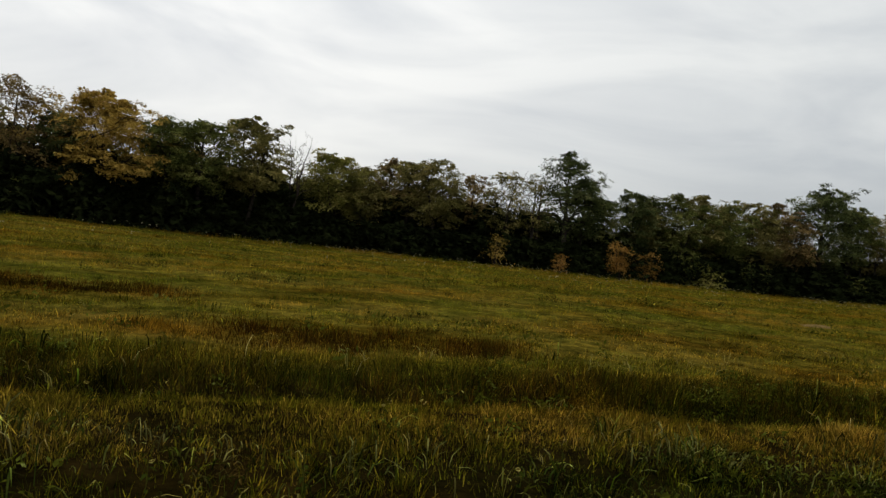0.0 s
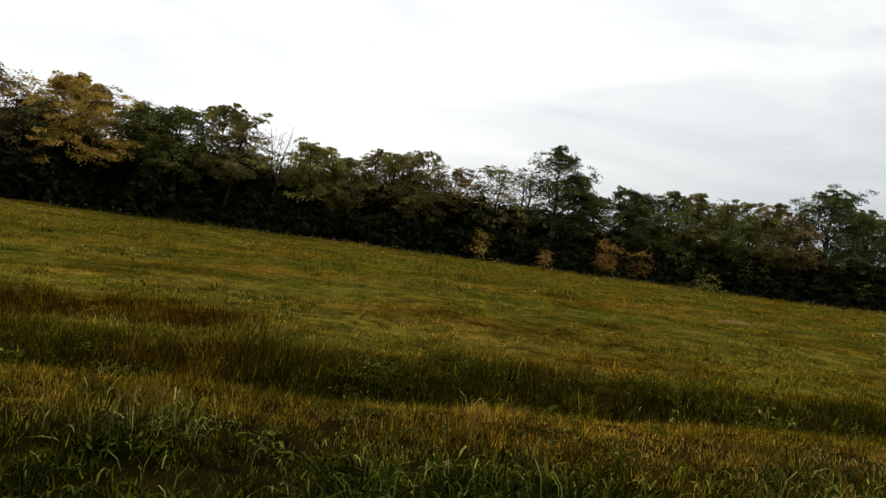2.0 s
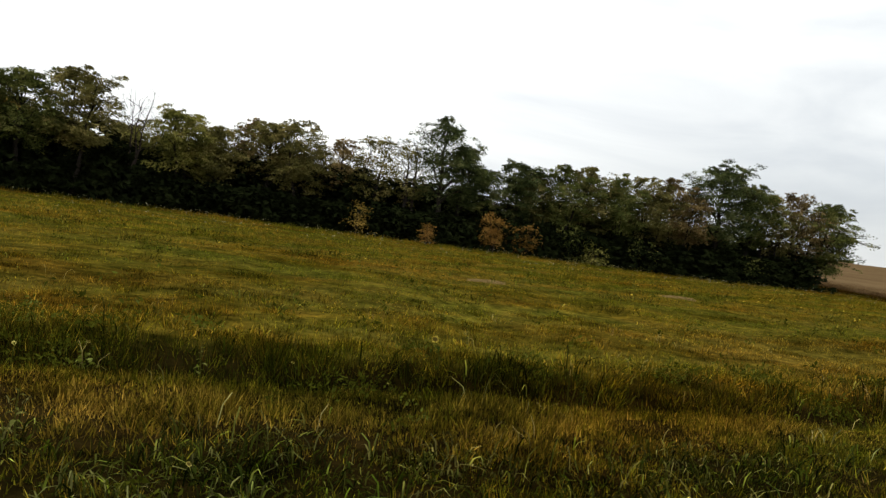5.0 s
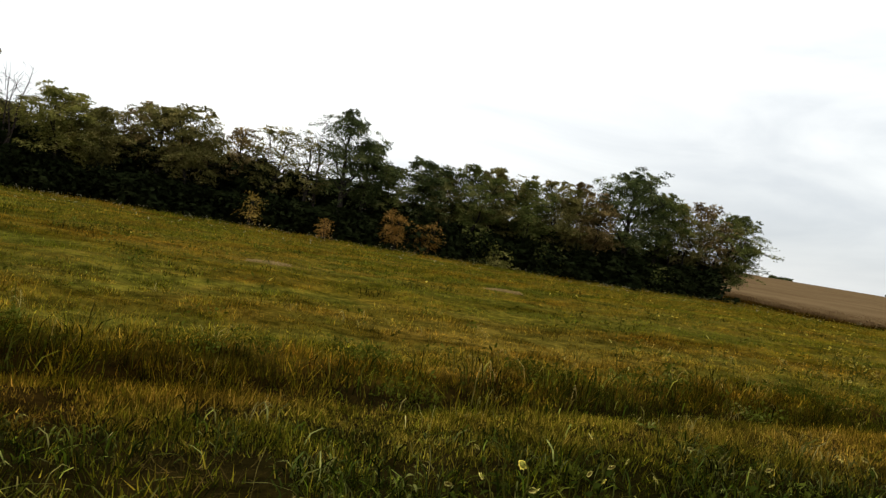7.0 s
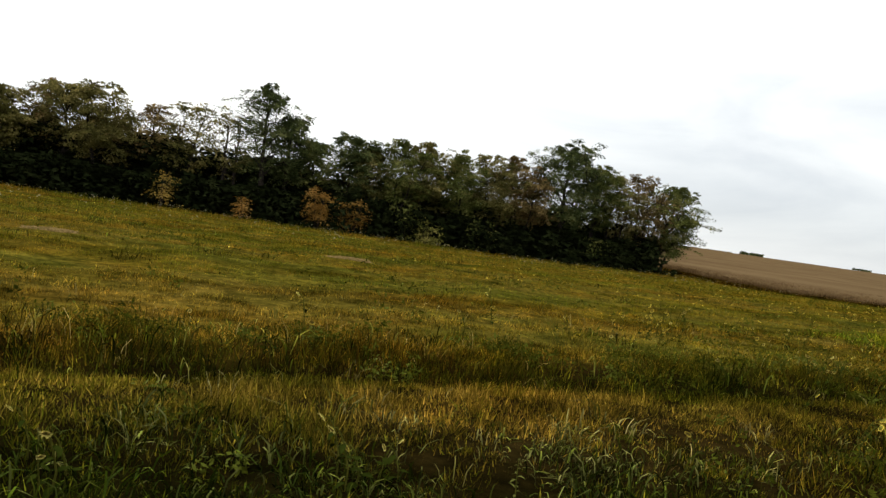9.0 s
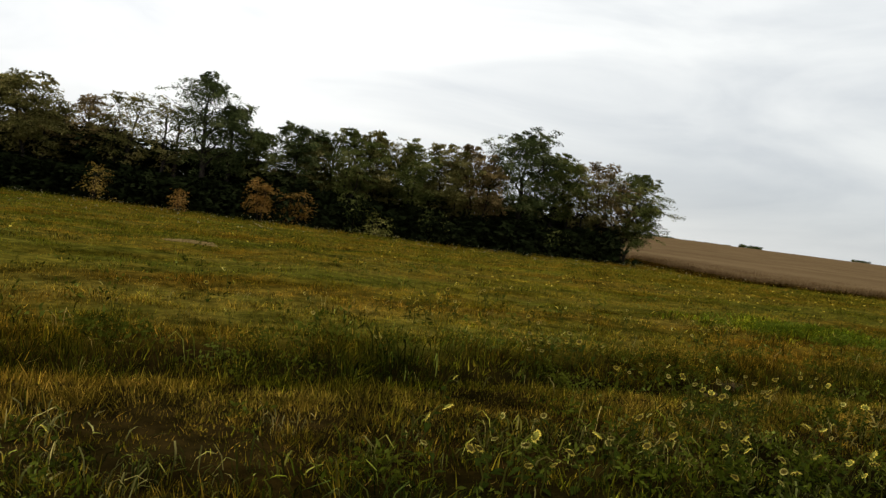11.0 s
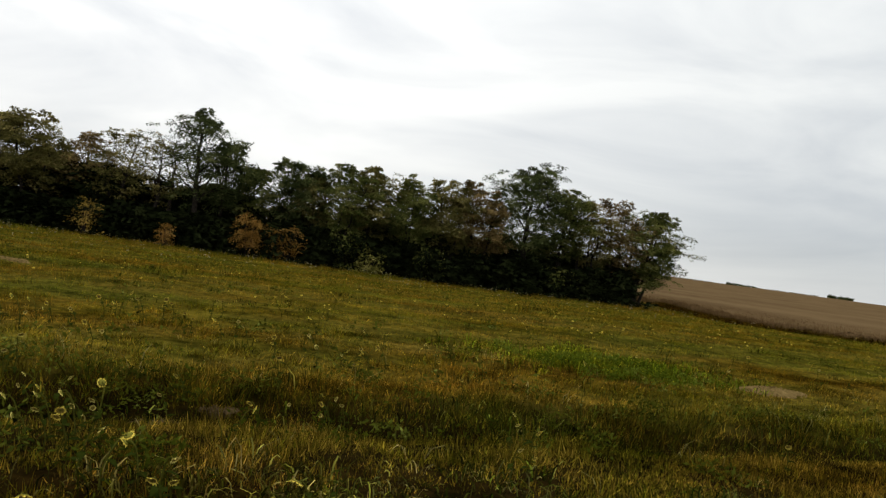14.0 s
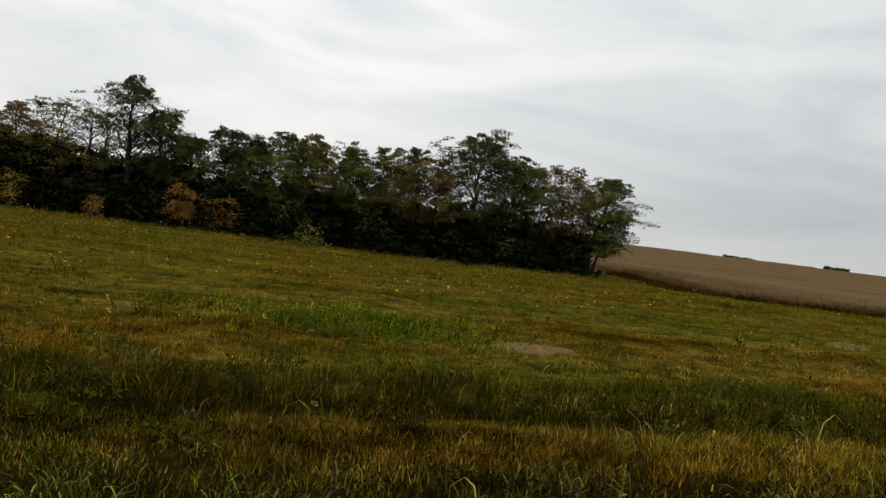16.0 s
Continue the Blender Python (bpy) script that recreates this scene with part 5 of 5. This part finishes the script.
# loose drifts of them
for cx, cy, n, r in ((22.1, 14.0, 8, 1.0), (30.3, 16.1, 10, 1.2), (26.0, 18.0, 8, 1.2)):
    flowers([(cx + flower_rng.gauss(0, r), cy + flower_rng.gauss(0, r * 0.7)) for _ in range(n)], [0, 0, 1, 3, 4], 0.0, 1.25)
# those too far off to pick apart
far_rest += [(cx + flower_rng.gauss(0, 1.6), cy + flower_rng.gauss(0, 1.0)) for cx, cy in ((25.5, 18.7), (28.3, 19.9), (22.6, 17.0), (17.5, 19.2)) for _ in range(15)]
g = np.random.default_rng(210)
fx, fy = np.array(far_rest).T
fz, tall = land(fx, fy), g.uniform(0.14, 0.27, len(fx))
stalk_v, stalk_f = blades(g, fx, fy, fz - 0.01, tall, np.full(len(fx), 0.012), np.full(len(fx), 0.05), 1)
heads = []
for px, py, pz in zip(fx, fy, fz + tall):
    a0, size = g.uniform(0, 6.283), g.uniform(0.018, 0.030)
    heads += [rounded_leaf((px, py, pz), size, size * 0.7, a0 + k * 0.785, g.uniform(0.2, 1.2), 0.3, SHORT_LEAF) for k in range(8)]
v, q = join(heads)
tris = np.concatenate([q[:, [0, 1, 2]], q[:, [0, 2, 3]]]) + len(stalk_v)
tagged(new("distant_flowers", mesh_of("distant_flowers", np.concatenate([stalk_v, v]), [stalk_f[0], tris], [STEM, PETAL])), "small pale yellow flowers far out in the meadow", "flowers", kind="stuff")

W_GREEN = "leafy green weed growing in the grass"
weeds = [weed("weed", W_GREEN, 0.22, 9, 301), weed("weed", W_GREEN, 0.30, 12, 302), weed("weed", "pale grey-green weed with a leafy spike", 0.34, 14, 303, WEED_PALE)]
for ob, (x, y) in zip(weeds, ((-1.70, 3.69), (-1.21, 8.02), (5.09, 6.33))):
    at_ground(ob, x, y, 1.0, flower_rng.uniform(0, 6.28))
for j in range(150):
    x = flower_rng.uniform(-6, 38)
    v = flower_rng.choice((flower_rng.uniform(2.5, 3.8), flower_rng.uniform(4.9, 5.8), flower_rng.uniform(5, 14)))
    y = v + strip_line(x)
    s = flower_rng.uniform(0.45, 0.85)
    copy_thing(weeds[flower_rng.choice((0, 0, 1, 1, 2))], Matrix.LocRotScale((x, y, float(land(x, y)) - 0.01), Euler((0, 0, flower_rng.uniform(0, 6.28))), (s, s, s)))


# ---------------------------------------------------------------- bare earth
def mound(x, y, rx, ry, h, seed, mat=EARTH):
    """A flat heap of dug earth with crumbs on it."""
    g = np.random.default_rng(seed)
    rings, faces, n = [], [], 26
    for j, f in enumerate((1.0, 0.86, 0.7, 0.5, 0.28, 0.0)):
        a = np.linspace(0, 2 * math.pi, n, endpoint=False)
        wob = 1 + 0.16 * np.sin(a * 3 + seed) + 0.1 * np.sin(a * 5 + 2 * seed) + g.uniform(-0.05, 0.05, n)
        px, py = np.cos(a) * rx * f * wob, np.sin(a) * ry * f * wob
        pz = h * (1 - f ** 1.6) * (0.8 + 0.25 * np.sin(a * 2 + j)) + g.uniform(-0.012, 0.012, n) - (0.05 if j == 0 else 0)
        rings.append(np.stack([px, py, pz], 1))
        if j:
            faces += [((j - 1) * n + c, (j - 1) * n + (c + 1) % n, j * n + (c + 1) % n, j * n + c) for c in range(n)]
    crumbs, base = [np.concatenate(rings)], n * 6
    for j in range(70):
        a, f = g.uniform(0, 6.283), math.sqrt(g.uniform(0, 1))
        c = np.array([math.cos(a) * rx * f, math.sin(a) * ry * f, h * (1 - f ** 1.6)])
        s = g.uniform(0.008, 0.022)
        o = np.array([(1, 0, 0), (0, 1, 0), (-1, 0, 0), (0, -1, 0), (0, 0, 1), (0, 0, -1)]) * s * g.uniform(0.6, 1.2, (6, 1)) + c
        crumbs.append(o)
        faces += [(base + p, base + q, base + r, base + r) for p, q, r in ((0, 1, 4), (1, 2, 4), (2, 3, 4), (3, 0, 4))]
        base += 6
    quads = np.array([f for f in faces if f[2] != f[3]])
    tris = np.array([f[:3] for f in faces if f[2] == f[3]])
    ob = tagged(new("earth_mound", mesh_of("earth_mound", np.concatenate(crumbs), [quads, tris], [mat, mat])), "low heap of dry pale earth in the grass", "mound", "earth mounds in the meadow")
    ob.matrix_basis = pose(x, y, float(land(x, y)) + (0.02 if h > 0.02 else 0.0), 0, 0, 17)


mound(27.2, 14.85, 0.50, 0.27, 0.07, 1)
mound(33.5, 19.05, 0.42, 0.26, 0.08, 2)
mound(14.65, 19.45, 0.55, 0.16, 0.03, 3)
mound(9.6, 16.7, 0.45, 0.14, 0.03, 4)
mound(21.0, 10.4, 0.15, 0.09, 0.008, 5, EARTH_DARK)
mound(21.3, 10.72, 0.13, 0.08, 0.008, 6, EARTH_DARK)
